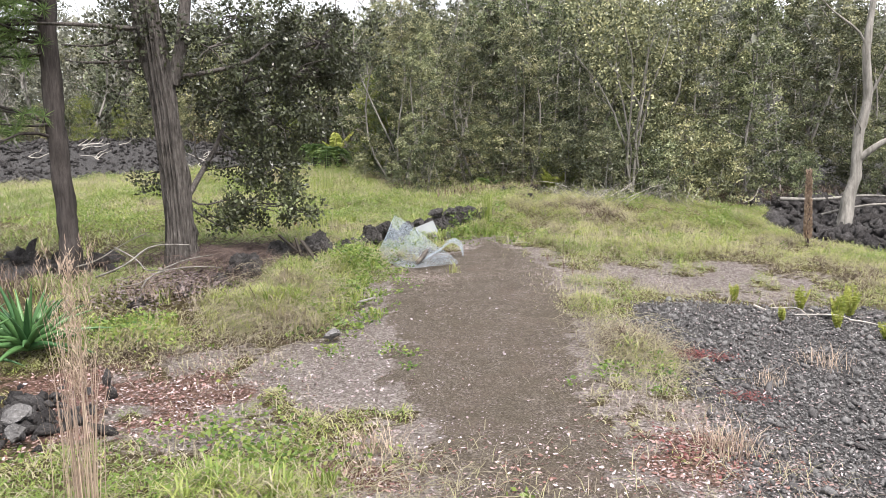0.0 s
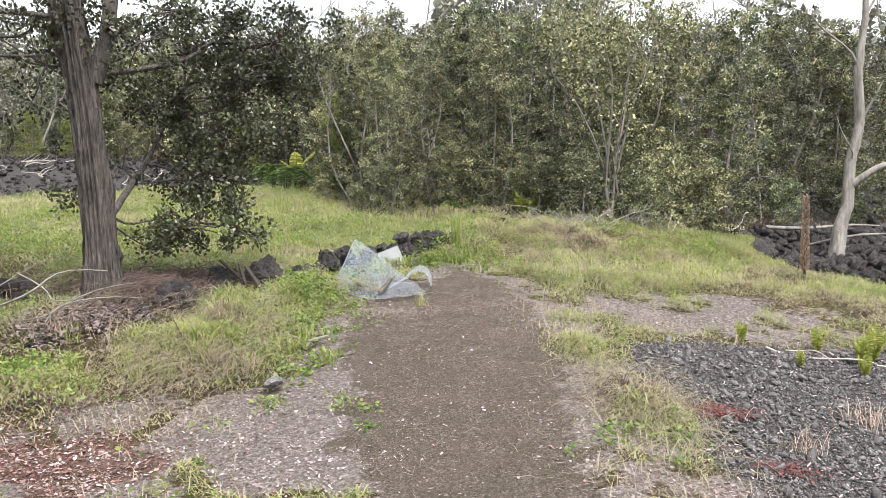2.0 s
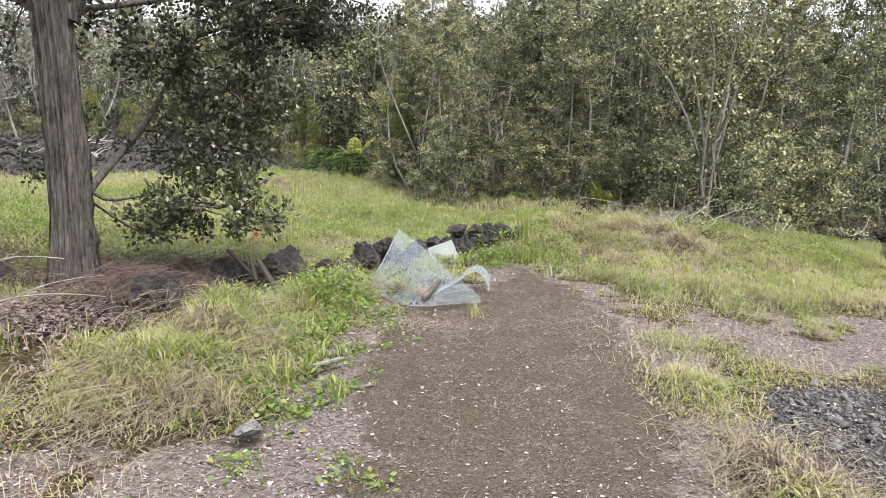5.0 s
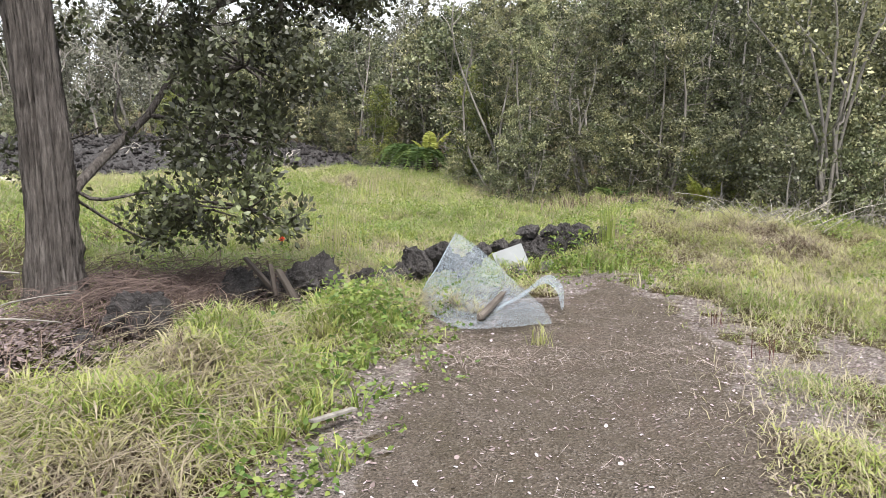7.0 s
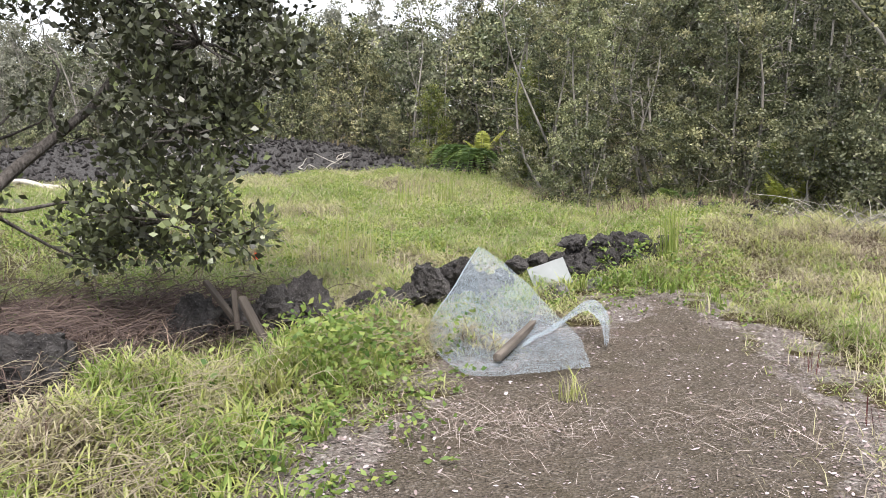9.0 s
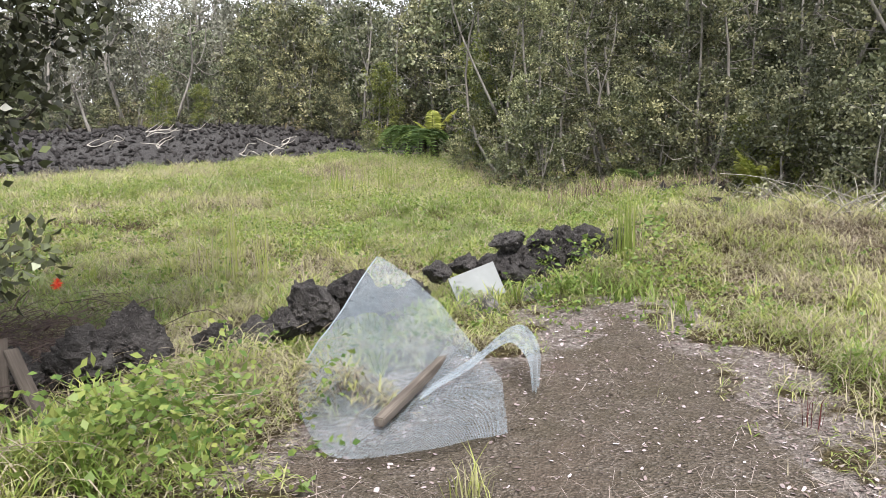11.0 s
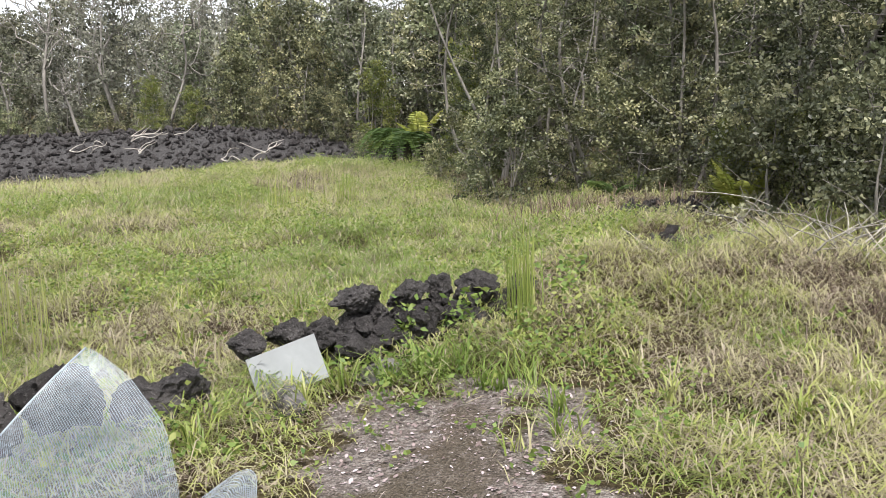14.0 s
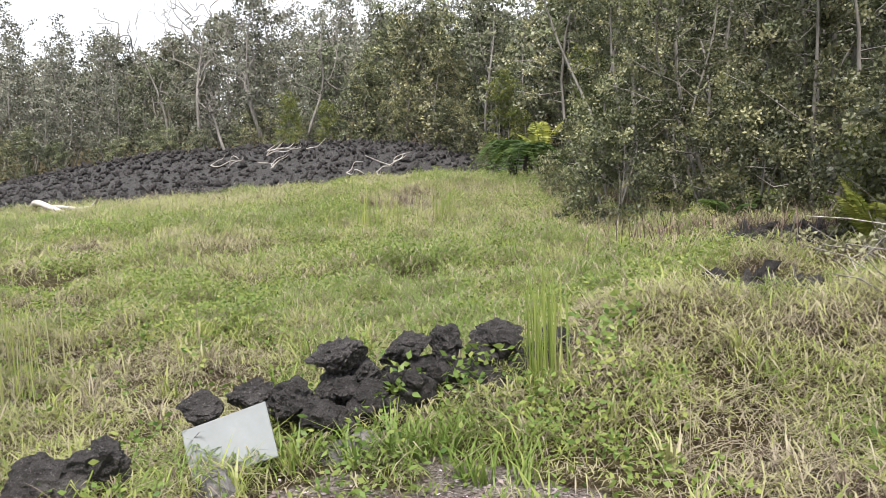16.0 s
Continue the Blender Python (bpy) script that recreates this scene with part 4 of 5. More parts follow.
def many_stemmed(x, y):
    """Pale many-stemmed tree in front of the wood."""
    rng = np.random.default_rng(51)
    top = thing("many_stemmed_tree", None, None, "pale grey many-stemmed tree with sparse olive leaves", "tree", at=stand(x, y))
    tips = []
    for k in range(7):
        a = 0.4 + k * 0.9
        knee = np.array([math.cos(a) * 0.12, math.sin(a) * 0.12, 0.9 + 0.1 * k])
        end = np.array([math.cos(a) * rng.uniform(0.5, 1.3), math.sin(a) * 0.7, rng.uniform(4.3, 5.8)])
        line = np.concatenate([curve_between((0, 0, -0.2), knee, rng, 4, 0.05)[:-1], curve_between(knee, end, rng, 8, 0.1)])
        child("stem", mesh_of("stem", *tube(line, np.linspace(0.03, 0.007, len(line)), 7, 0.2, k), shade=True), STEM, top)
        for q in range(26):
            t = rng.uniform(0.45, 1)
            tips.append(knee + (end - knee) * t + rng.normal(0, 0.4, 3))
    tips = np.array(tips)
    n = len(tips) * 26
    off = rng.normal(0, 1, (n, 3))
    lv, lq = leaf_quads(np.repeat(tips, 26, 0) + off * 0.11, off + np.array([0, 0, 0.4]), 0.078 * rng.uniform(0.7, 1.2, n), 0.052, rng)
    child("crown", mesh_of("crown", lv, lq, hue=np.repeat(np.clip(np.repeat(rng.uniform(0.1, 0.75, len(tips)), 26) + rng.uniform(0, 0.25, n), 0, 1), 4)), OHIA, top)


many_stemmed(4.0, 16.9)
for x, y, k in ((3.5, 16.9, 0.8), (4.6, 16.8, 0.7), (5.2, 17.6, 1.0), (3.0, 18.1, 0.9), (6.2, 17.9, 0.9), (4.2, 17.7, 1.1), (2.7, 18.5, 0.7), (3.5, 18.1, 0.75)):
    plant(6, x, y, x * 90, k, "shrubs at the wood's edge")


# ---- the big tree beside the track ----
def big_tree(seed=23):
    rng = np.random.default_rng(seed)
    at = pose(-3.3, 9.75, float(land(-3.3, 9.75)))
    top = thing("large_shade_tree", None, None, "mature tree with shaggy grey bark and dark leathery leaves", "tree", at=at)
    line = np.array([(0.0, 0.1, -0.3), (0.02, 0.06, 0.1), (0.03, 0.02, 0.5), (0.0, 0.0, 1.2), (-0.06, -0.04, 2.0), (-0.16, -0.1, 2.9), (-0.28, -0.1, 3.9), (-0.4, 0.0, 5.2), (-0.45, 0.1, 6.8)])
    steps = np.linspace(0, 8, 181)
    fine = np.stack([np.interp(steps, np.arange(9), line[:, c]) for c in range(3)], 1)
    rad = np.interp(steps, np.arange(9), (0.27, 0.21, 0.17, 0.155, 0.15, 0.16, 0.14, 0.11, 0.05))
    v, q = tube(fine, rad, 120)
    ang, high = np.tile(np.arange(120) / 120 * 6.283, 181), np.repeat(fine[:, 2], 120)
    turn = ang + 0.12 * np.sin(high * 1.3)
    strip = 1 - 2 * np.abs(fbm(np.cos(turn) * 5 + 20 + high * 0.2, np.sin(turn) * 5 + high * 0.55, 9, 3) - 0.45)
    flake = fbm(np.cos(turn) * 16 + 40, np.sin(turn) * 16 + high * 4.5, 12, 3) - 0.45
    v += (v - np.repeat(fine, 120, 0)) * ((strip - 0.85) * 0.75 + flake * 0.34 + 0.3 * (fbm(np.cos(turn) * 1.5 + 9, np.sin(turn) * 1.5 + high * 1.2, 15, 3) - 0.45))[:, None]
    child("trunk", mesh_of("trunk", v, q, shade=True), BARK, top, "shaggy grey trunk")
    fork = np.array([(0.02, 0.0, 2.3), (0.16, 0.05, 2.75), (0.24, 0.1, 3.4), (0.34, 0.15, 4.4), (0.5, 0.3, 5.8)])
    limbs = [(fork, 0.1)]
    bough = np.array([(0.02, 0.08, 0.7), (0.06, 0.28, 0.93), (0.1, 0.5, 1.1), (0.14, 0.8, 1.3), (0.18, 1.05, 1.48), (0.25, 1.25, 1.75), (0.34, 1.45, 2.05), (0.5, 1.72, 2.48), (0.7, 1.9, 3.0)])
    limbs.append((bough, 0.045))
    spots = [((0.18, 1.05, 1.48), (0.75, 0.95, 1.35), 0.018), ((0.34, 1.45, 2.05), (1.0, 1.2, 2.2), 0.02), ((0.25, 1.25, 1.75), (0.9, 0.9, 1.75), 0.016), ((0.14, 0.8, 1.3), (-0.15, 1.1, 1.8), 0.016), ((0.5, 1.72, 2.48), (1.6, 1.6, 2.7), 0.02), ((0.5, 1.72, 2.48), (0.3, 1.9, 3.3), 0.02), ((0.05, 0.15, 0.95), (0.9, 0.5, 0.8), 0.016), ((0.9, 0.5, 0.8), (1.4, 0.4, 0.75), 0.01), ((0.05, 0.15, 0.85), (0.5, 0.9, 0.55), 0.014)]
    for a in range(16):
        z = rng.uniform(2.3, 6.2)
        ang = rng.uniform(-0.9, 1.9) if a % 3 else rng.uniform(0, 6.28)
        reach = rng.uniform(1.0, 2.6) * (1.0 if z > 2.2 else 0.7)
        spots.append(((0, 0, z), (reach * math.cos(ang), reach * math.sin(ang), z + rng.uniform(-0.3, 0.8)), 0.03))
    for a, b, r in spots:
        limbs.append((curve_between(a, b, rng, 9, 0.08), r))
    for line, r in limbs:
        child("limb", mesh_of("limb", *tube(line, np.linspace(r, r * 0.35, len(line)), 8, 0.2, 7), shade=True), BARK, top)
    tips = []
    blobs = [((1.2, 0.45, 0.78), (0.42, 0.42, 0.2), 95), ((0.75, 0.75, 0.72), (0.4, 0.45, 0.2), 60), ((0.35, 1.0, 0.6), (0.35, 0.4, 0.14), 30), ((1.05, 0.7, 1.3), (0.42, 0.45, 0.3), 95), ((0.55, 1.1, 1.3), (0.35, 0.4, 0.25), 40), ((1.05, 0.95, 1.85), (0.55, 0.5, 0.32), 190), ((1.25, 1.3, 2.5), (0.75, 0.6, 0.4), 300), ((0.35, 0.9, 2.15), (0.3, 0.4, 0.3), 40), ((0.45, 0.2, 2.75), (0.45, 0.4, 0.4), 90), ((-0.4, 0.0, 2.9), (0.4, 0.4, 0.4), 60), ((1.6, 1.7, 3.0), (0.85, 0.8, 0.5), 240),
             ((0.6, 1.2, 3.3), (0.9, 0.8, 0.5), 170), ((0.6, 1.5, 4.6), (1.4, 1.3, 0.8), 240), ((-0.8, 0.8, 2.6), (0.5, 0.6, 0.8), 60), ((-0.5, 0.9, 1.25), (0.3, 0.4, 0.35), 34), ((-0.6, 0.5, 5.6), (1.5, 1.4, 0.9), 160)]
    for c, s, n in blobs:
        twigs = []
        for q in range(n):
            d = rng.normal(0, 1, 3)
            d *= rng.uniform(0.2, 1) ** 0.5 / np.linalg.norm(d)
            p = np.array(c) + d * np.array(s) * 1.35
            if noise.noise(Vector(p * 2.1)) < -0.02:
                continue
            tips.append(p)
            if q % 4 == 0:
                twigs.append(tube(curve_between(np.array(c), p, rng, 4, 0.08), (0.012, 0.009, 0.006, 0.003), 4))
        child("twig_spray", mesh_of("twig_spray", *joined(twigs)), BARK, top)["kind"] = "stuff"
    tips, per = np.array(tips), 26
    n = len(tips) * per
    off = rng.normal(0, 1, (n, 3))
    off /= np.linalg.norm(off, axis=1)[:, None]
    roots = np.repeat(tips, per, 0) + off * 0.12 * rng.uniform(0.1, 1, n)[:, None]
    lv, lq = leaf_quads(roots, off + np.array([0, 0, 0.3]) + rng.normal(0, 0.5, (n, 3)), 0.06 * rng.uniform(0.7, 1.25, n), 0.036 * rng.uniform(0.8, 1.2, n), rng)
    hue = np.clip(np.repeat(rng.uniform(0, 0.5, len(tips)) + 0.15 * (tips[:, 2] < 1.15), per) + rng.uniform(0, 0.45, n), 0, np.where(rng.uniform(0, 1, n) < 0.004, 1, 0.955))
    child("crown", mesh_of("crown", lv, lq, hue=np.repeat(hue, 4)), DARKLEAF, top, "dense dark leathery leaves")
    return top


big_tree()


# ---- lava stones ----
def rock_mesh(name, seed, size, detail=4, rough=0.42):
    bm = bmesh.new()
    bmesh.ops.create_icosphere(bm, subdivisions=detail, radius=1.0)
    off = Vector((seed * 3.7, seed * 1.9, seed * 5.3))
    cuts = [(Vector((math.sin(seed * 7 + k * 2.4), math.cos(seed * 5 + k * 1.7), math.sin(seed + k * 3.1))).normalized(), 0.62 + 0.2 * math.sin(seed * 3 + k)) for k in range(6)]
    for v in bm.verts:
        d = v.co.normalized()
        p = d * (1 + rough * 0.9 * noise.noise(d * 1.1 + off))
        for n, far in cuts:
            over = p.dot(n) - far
            if over > 0:
                p = p - n * over * 0.75
        p = p * (1 + rough * 0.45 * noise.noise(d * 2.8 + off) + rough * 0.4 * noise.noise(d * 6.5 + off) - rough * 0.5 * abs(noise.noise(d * 4.2 - off)) + rough * 0.26 * noise.noise(d * 14 + off))
        v.co = Vector((p.x * size[0], p.y * size[1], p.z * size[2]))
    me = bpy.data.meshes.new(name)
    bm.to_mesh(me)
    bm.free()
    return me


wall = thing("lava_stone_wall", None, None, "low tumbled dry wall of dark lava stones", "stone wall", kind="structure")
# x, y, height of the middle, width, height of each stone: the piled end, then the tumbled rest
PILED = ((-0.14, 13.91, 0.58, 0.25, 0.19), (0.1, 14.16, 0.57, 0.24, 0.16), (0.26, 14.32, 0.57, 0.18, 0.17), (0.46, 14.54, 0.58, 0.23, 0.16), (-0.18, 13.88, 0.4, 0.22, 0.23), (-0.31, 13.68, 0.39, 0.27, 0.2), (-0.45, 13.58, 0.43, 0.24, 0.16),
         (-0.62, 13.4, 0.4, 0.2, 0.18), (-0.07, 13.99, 0.46, 0.18, 0.17), (0.07, 14.12, 0.4, 0.22, 0.27), (0.21, 14.27, 0.42, 0.24, 0.19), (-0.05, 14.01, 0.28, 0.2, 0.2), (-0.22, 13.83, 0.26, 0.26, 0.18), (0.13, 14.2, 0.26, 0.24, 0.2), (0.4, 14.46, 0.47, 0.2, 0.2), (0.42, 14.5, 0.3, 0.26, 0.22), (0.3, 14.35, 0.28, 0.24, 0.2), (1.0, 14.95, 0.34, 0.24, 0.2))
TUMBLED = ((-0.69, 12.89, 0.33, 0.24, 0.24), (-0.79, 12.69, 0.33, 0.29, 0.24), (-0.96, 12.33, 0.48, 0.32, 0.36), (-1.16, 12.06, 0.42, 0.35, 0.26), (-1.37, 11.8, 0.3, 0.26, 0.22), (-1.25, 11.92, 0.34, 0.25, 0.24), (-1.51, 11.6, 0.26, 0.18, 0.2), (-0.73, 12.82, 0.33, 0.28, 0.24),
           (-1.8, 11.27, 0.38, 0.34, 0.36), (-1.93, 10.98, 0.33, 0.4, 0.32), (-2.12, 10.8, 0.3, 0.3, 0.28), (-2.24, 10.52, 0.34, 0.34, 0.44), (-2.34, 10.3, 0.2, 0.3, 0.26), (-2.42, 10.1, 0.19, 0.3, 0.26), (-2.5, 9.8, 0.2, 0.34, 0.26), (-2.42, 9.36, 0.32, 0.38, 0.42), (-2.66, 9.1, 0.14, 0.34, 0.3), (-2.95, 8.75, 0.1, 0.3, 0.26), (-3.35, 8.4, 0.05, 0.32, 0.24), (-1.5, 11.6, 0.3, 0.24, 0.22))
rng = np.random.default_rng(31)
for i, (x, y, z, w, h) in enumerate(PILED + TUMBLED):
    ob = child("stone", rock_mesh("stone", i + 1, (w * 0.56, w * 0.5 * rng.uniform(0.85, 1.1), h * 0.56)), LAVA, wall)
    ob.matrix_basis = pose(x, y, z - (0.06 if i >= len(PILED) else 0.02), rng.uniform(-12, 12), rng.uniform(-15, 15), 40 + rng.uniform(-30, 30))
for k in range(30):
    s = 0.3 + 0.7 * k / 29
    x, y = -0.55 + 1.2 * s + rng.normal(0, 0.07), 13.2 + 1.45 * s + rng.normal(0, 0.07)
    w = rng.uniform(0.11, 0.2)
    ob = child("stone", rock_mesh("stone", 400 + k, (w * 0.6, w * 0.5, w * 0.5), 3, 0.4), LAVA, wall)
    ob.matrix_basis = pose(x, y, float(land(x, y)) + rng.uniform(0.04, 0.27), rng.uniform(-30, 30), rng.uniform(-30, 30), rng.uniform(0, 360))
for x, y, z, w, d, h, turn in ((0.03, 13.63, 0.16, 0.4, 0.2, 0.12, 40), (-0.22, 13.02, 0.2, 0.26, 0.2, 0.16, 20), (-1.1, 7.35, -0.12, 0.16, 0.14, 0.12, 0), (-3.0, 5.3, -0.18, 0.2, 0.16, 0.14, 10), (-3.25, 5.1, -0.18, 0.24, 0.18, 0.16, 60), (-2.85, 5.0, -0.2, 0.16, 0.14, 0.12, 100), (-3.5, 5.45, -0.16, 0.2, 0.18, 0.14, 0), (-3.1, 4.85, -0.2, 0.2, 0.16, 0.13, 30)):
    thing("loose_stone", rock_mesh("loose_stone", 80 + 7 * (x + y), (w / 2, d / 2, h / 2), 3), CINDER, "loose grey lava stone lying in the grass", "stone", "loose stones", at=pose(x, y, max(z, float(land(x, y)) + h * 0.22), 8, -6, turn))


def rubble(name, rng, n, place, lo, hi, mat, label, sink=0.2, detail=1, power=2.2):
    """Many small jagged stones in one heap."""
    moulds = [rock_mesh("mould", 200 + k, (1, 0.85, 0.7), detail, 0.95) for k in range(24)]
    shapes = [np.array([v.co[:] for v in m.vertices]) for m in moulds]
    faces = np.array([p.vertices[:] for p in moulds[0].polygons])
    for m in moulds:
        bpy.data.meshes.remove(m)
    x, y = place(rng, n)
    n = len(x)
    size = lo + (hi - lo) * rng.uniform(0, 1, n) ** power
    a = rng.uniform(0, 6.283, n)
    pts = np.stack([shapes[i] for i in rng.integers(0, 24, n)])
    c, s = np.cos(a)[:, None], np.sin(a)[:, None]
    pts = pts * rng.uniform(0.55, 1.45, (n, 1, 3))
    pts[..., 2] += pts[..., 0] * rng.normal(0, 0.45, n)[:, None]
    px, py = pts[..., 0] * c - pts[..., 1] * s, pts[..., 0] * s + pts[..., 1] * c
    pz = pts[..., 2]
    v = np.stack([px * size[:, None] + x[:, None], py * size[:, None] + y[:, None], pz * size[:, None] + (land(x, y) + size * (0.6 - sink))[:, None]], -1)
    t = faces[None] + (np.arange(n) * len(shapes[0]))[:, None, None]
    return thing(name, mesh_of(name, v, None, t), mat, label, "rubble", kind="stuff")


def inside(x0, x1, y0, y1, least=0.45):
    def place(rng, n):
        x, y = rng.uniform(x0, x1, n), rng.uniform(y0, y1, n)
        ok = lava_zone(x, y) > least * rng.uniform(0.6, 1.4, n)
        return x[ok], y[ok]
    return place


rng = np.random.default_rng(61)
rubble("lava_gravel", rng, 85000, inside(1.5, 7.4, 1.8, 9.6, 0.3), 0.004, 0.02, CINDER, "fine broken grey lava gravel beside the track", detail=0)
rubble("lava_stones", rng, 9000, inside(1.5, 7.4, 1.8, 9.6, 0.6), 0.012, 0.05, CINDER, "loose jagged dark grey lava stones beside the track", power=3.2)
rubble("red_bed_stones", rng, 240, lambda r, n: (r.normal(-3.2, 0.28, n), r.normal(5.5, 0.3, n)), 0.03, 0.11, LAVA, "dark lava stones heaped on the red litter")
rubble("lava_field", rng, 13000, inside(-38, -5, 20, 41), 0.03, 0.17, LAVA, "dark broken lava heap at the wood's edge")
rubble("lava_bank", rng, 3800, inside(4.5, 13, 12.5, 19.5), 0.03, 0.2, LAVA, "dark lava boulders below the pale dead tree")
rubble("lava_outcrop", rng, 2600, inside(-0.5, 4.0, 15.2, 21, 0.5), 0.02, 0.11, LAVA, "dark lava outcrop in the dry grass")
rubble("lava_by_pine", rng, 260, inside(-8.5, -3.8, 9.3, 12), 0.05, 0.2, LAVA, "dark lava stones near the pine")


# ---- litter on the track ----
def flakes(name, rng, n, spread_of, lo, hi, thin, mat, label, category, long=1.0, lift=0.004):
    """Small flat bits lying on the ground, each a tilted six-sided chip."""
    x, y = spread_of(rng, n)
    n = len(x)
    a, size = rng.uniform(0, 6.283, n), lo + (hi - lo) * rng.uniform(0, 1, n) ** 2
    ring = np.arange(6) / 6 * 6.283
    r = size[:, None] * rng.uniform(0.6, 1.1, (n, 6)) * 0.5
    u, w = r * np.cos(ring) * long, r * np.sin(ring) * thin
    px, py = u * np.cos(a)[:, None] - w * np.sin(a)[:, None], u * np.sin(a)[:, None] + w * np.cos(a)[:, None]
    tilt = rng.normal(0, 0.25, (n, 2))
    pz = (land(x, y) + lift)[:, None] + px * tilt[:, :1] + py * tilt[:, 1:] + size[:, None] * 0.08
    v = np.stack([px + x[:, None], py + y[:, None], pz], -1)
    k = np.arange(n)[:, None] * 6
    return thing(name, mesh_of(name, v, np.concatenate([k + np.array([[0, 1, 2, 3]]), k + np.array([[0, 3, 4, 5]])]), hue=np.repeat(rng.uniform(0, 1, n), 6)), mat, label, category, kind="stuff")


def over(zone, x0, x1, y0, y1):
    def place(rng, n):
        x, y = rng.uniform(x0, x1, n), rng.uniform(y0, y1, n)
        ok = rng.uniform(0, 1, n) < zone(x, y)
        return x[ok], y[ok]
    return place


def heap(*spots):
    def place(rng, n):
        xs = [rng.normal(x, sx, int(n * k)) for x, y, sx, sy, k in spots]
        ys = [rng.normal(y, sy, int(n * k)) for x, y, sx, sy, k in spots]
        return np.concatenate(xs), np.concatenate(ys)
    return place


rng = np.random.default_rng(71)
flakes("pale_chips", rng, 130000, over(lambda x, y: np.clip(grit_zone(x, y) * (1 - 0.8 * path_zone(x, y)), 0, 1), -3.2, 5.2, 3, 13.6), 0.008, 0.036, 0.6, CHIPS, "pale flat chips and leaf litter on the grit", "litter")
flakes("track_chips", rng, 60000, over(lambda x, y: path_zone(x, y) * np.clip(3 * (fbm(x * 2, y * 2, 91) - 0.35), 0.08, 1), -1.4, 2.2, 2.6, 13.6), 0.004, 0.02, 0.5, CHIPS, "scattered pale chips on the dirt track", "litter")
flakes("red_litter", rng, 60000, over(red_zone, -4.5, 2.4, 3.4, 7.6), 0.01, 0.05, 0.5, RUSTY, "rust-brown leaf litter and bark bits", "litter", lift=0.006)
flakes("lava_chips", rng, 9000, over(lava_zone, 1.6, 6, 3.5, 9.5), 0.01, 0.045, 0.4, CHIPS, "pale wood chips on the lava stones", "litter", lift=0.024)
flakes("straw", rng, 42000, over(lambda x, y: np.clip(path_zone(x, y) + grit_zone(x, y), 0, 1) * np.clip(4 * (fbm(x * 1.5, y * 1.5, 95) - 0.4), 0.05, 1), -2.5, 5, 2.6, 13.6), 0.02, 0.11, 0.025, STRAW, "dry straw strewn over the track", "straw", long=1.3, lift=0.006)
flakes("straw_heap", rng, 2200, heap((-0.25, 9.85, 0.35, 0.2, 0.5), (1.1, 10.2, 0.3, 0.25, 0.25), (1.4, 5.6, 0.3, 0.25, 0.25)), 0.03, 0.16, 0.022, STRAW, "thin patch of bleached straw on the track", "straw", long=1.4, lift=0.012)
flakes("red_groundcover", rng, 1700, heap((2.25, 7.0, 0.16, 0.1, 0.6), (1.45, 4.7, 0.2, 0.2, 0.2), (2.3, 5.9, 0.1, 0.08, 0.2)), 0.012, 0.032, 0.7, REDLEAF, "dull red low groundcover among the stones", "groundcover", lift=0.03)
flakes("fallen_leaves", rng, 3000, heap((-2.9, 9.0, 0.35, 0.35, 0.6), (-3.3, 8.6, 0.4, 0.3, 0.4)), 0.03, 0.07, 0.6, DEADLEAF, "curled grey dead leaves round the tree's foot", "dead leaves", lift=0.1)


def sticks(name, label, mat, runs, r=0.012, category="branch"):
    """A fallen branch: one main run and its forks, each a part."""
    top = thing(name, None, None, label, category)
    rng = np.random.default_rng(int(abs(runs[0][0][0]) * 100) + 3)
    for k, (a, b) in enumerate(runs):
        line = curve_between((*a[:2], float(land(*a[:2])) + a[2]), (*b[:2], float(land(*b[:2])) + b[2]), rng, 9, 0.09)
        child("limb" if k == 0 else "twig", mesh_of("limb", *tube(line, np.linspace(r, r * 0.45, 9) * (1 if k == 0 else 0.7), 6, 0.25, k), shade=True), mat, top)
    return top


sticks("bleached_branch", "bleached forked branch lying on the lava stones", DRIFT, (((3.45, 8.75, 0.05), (4.3, 8.3, 0.07)), ((4.05, 8.7, 0.06), (4.9, 7.9, 0.06)), ((4.3, 8.3, 0.06), (4.75, 8.2, 0.05)), ((3.6, 8.65, 0.06), (3.9, 8.35, 0.05))), 0.013)
sticks("pale_twigs", "pale dry twigs at the tree's foot", STEM, (((-3.9, 8.7, 0.25), (-2.9, 8.9, 0.5)), ((-3.6, 8.6, 0.15), (-2.7, 9.1, 0.35)), ((-3.3, 8.4, 0.1), (-2.5, 8.7, 0.35)), ((-3.8, 9.0, 0.5), (-3.1, 8.6, 0.3)), ((-4.2, 8.9, 0.35), (-3.4, 9.0, 0.62))), 0.013)
sticks("driftwood_log", "bleached log lying at the lava heap's foot", DRIFT, (((-17.2, 25.6, 0.25), (-13.4, 23.9, 0.12)), ((-15.6, 24.9, 0.2), (-13.9, 24.8, 0.38)), ((-13.4, 23.9, 0.12), (-12.9, 23.5, 0.0))), 0.1, "log")
sticks("grey_log", "grey log lying on the lava bank", STEM, (((7.0, 16.5, 0.35), (9.6, 17.0, 0.3)), ((7.6, 15.9, 0.15), (10.2, 15.5, 0.25))), 0.045, "log")
rng = np.random.default_rng(77)
for k in range(12):
    x, y = rng.uniform(-17, -8), rng.uniform(30.5, 35)
    a = rng.uniform(0, 6.28)
    sticks("lava_driftwood", "pale dead branch on the lava heap", DRIFT, (((x, y, 0.2), (x + 1.2 * math.cos(a), y + 0.6 * math.sin(a), rng.uniform(0.2, 0.6))), ((x, y, 0.2), (x + 0.5, y + 0.2, 0.5))), 0.02)["group"] = "dead branches on the lava"


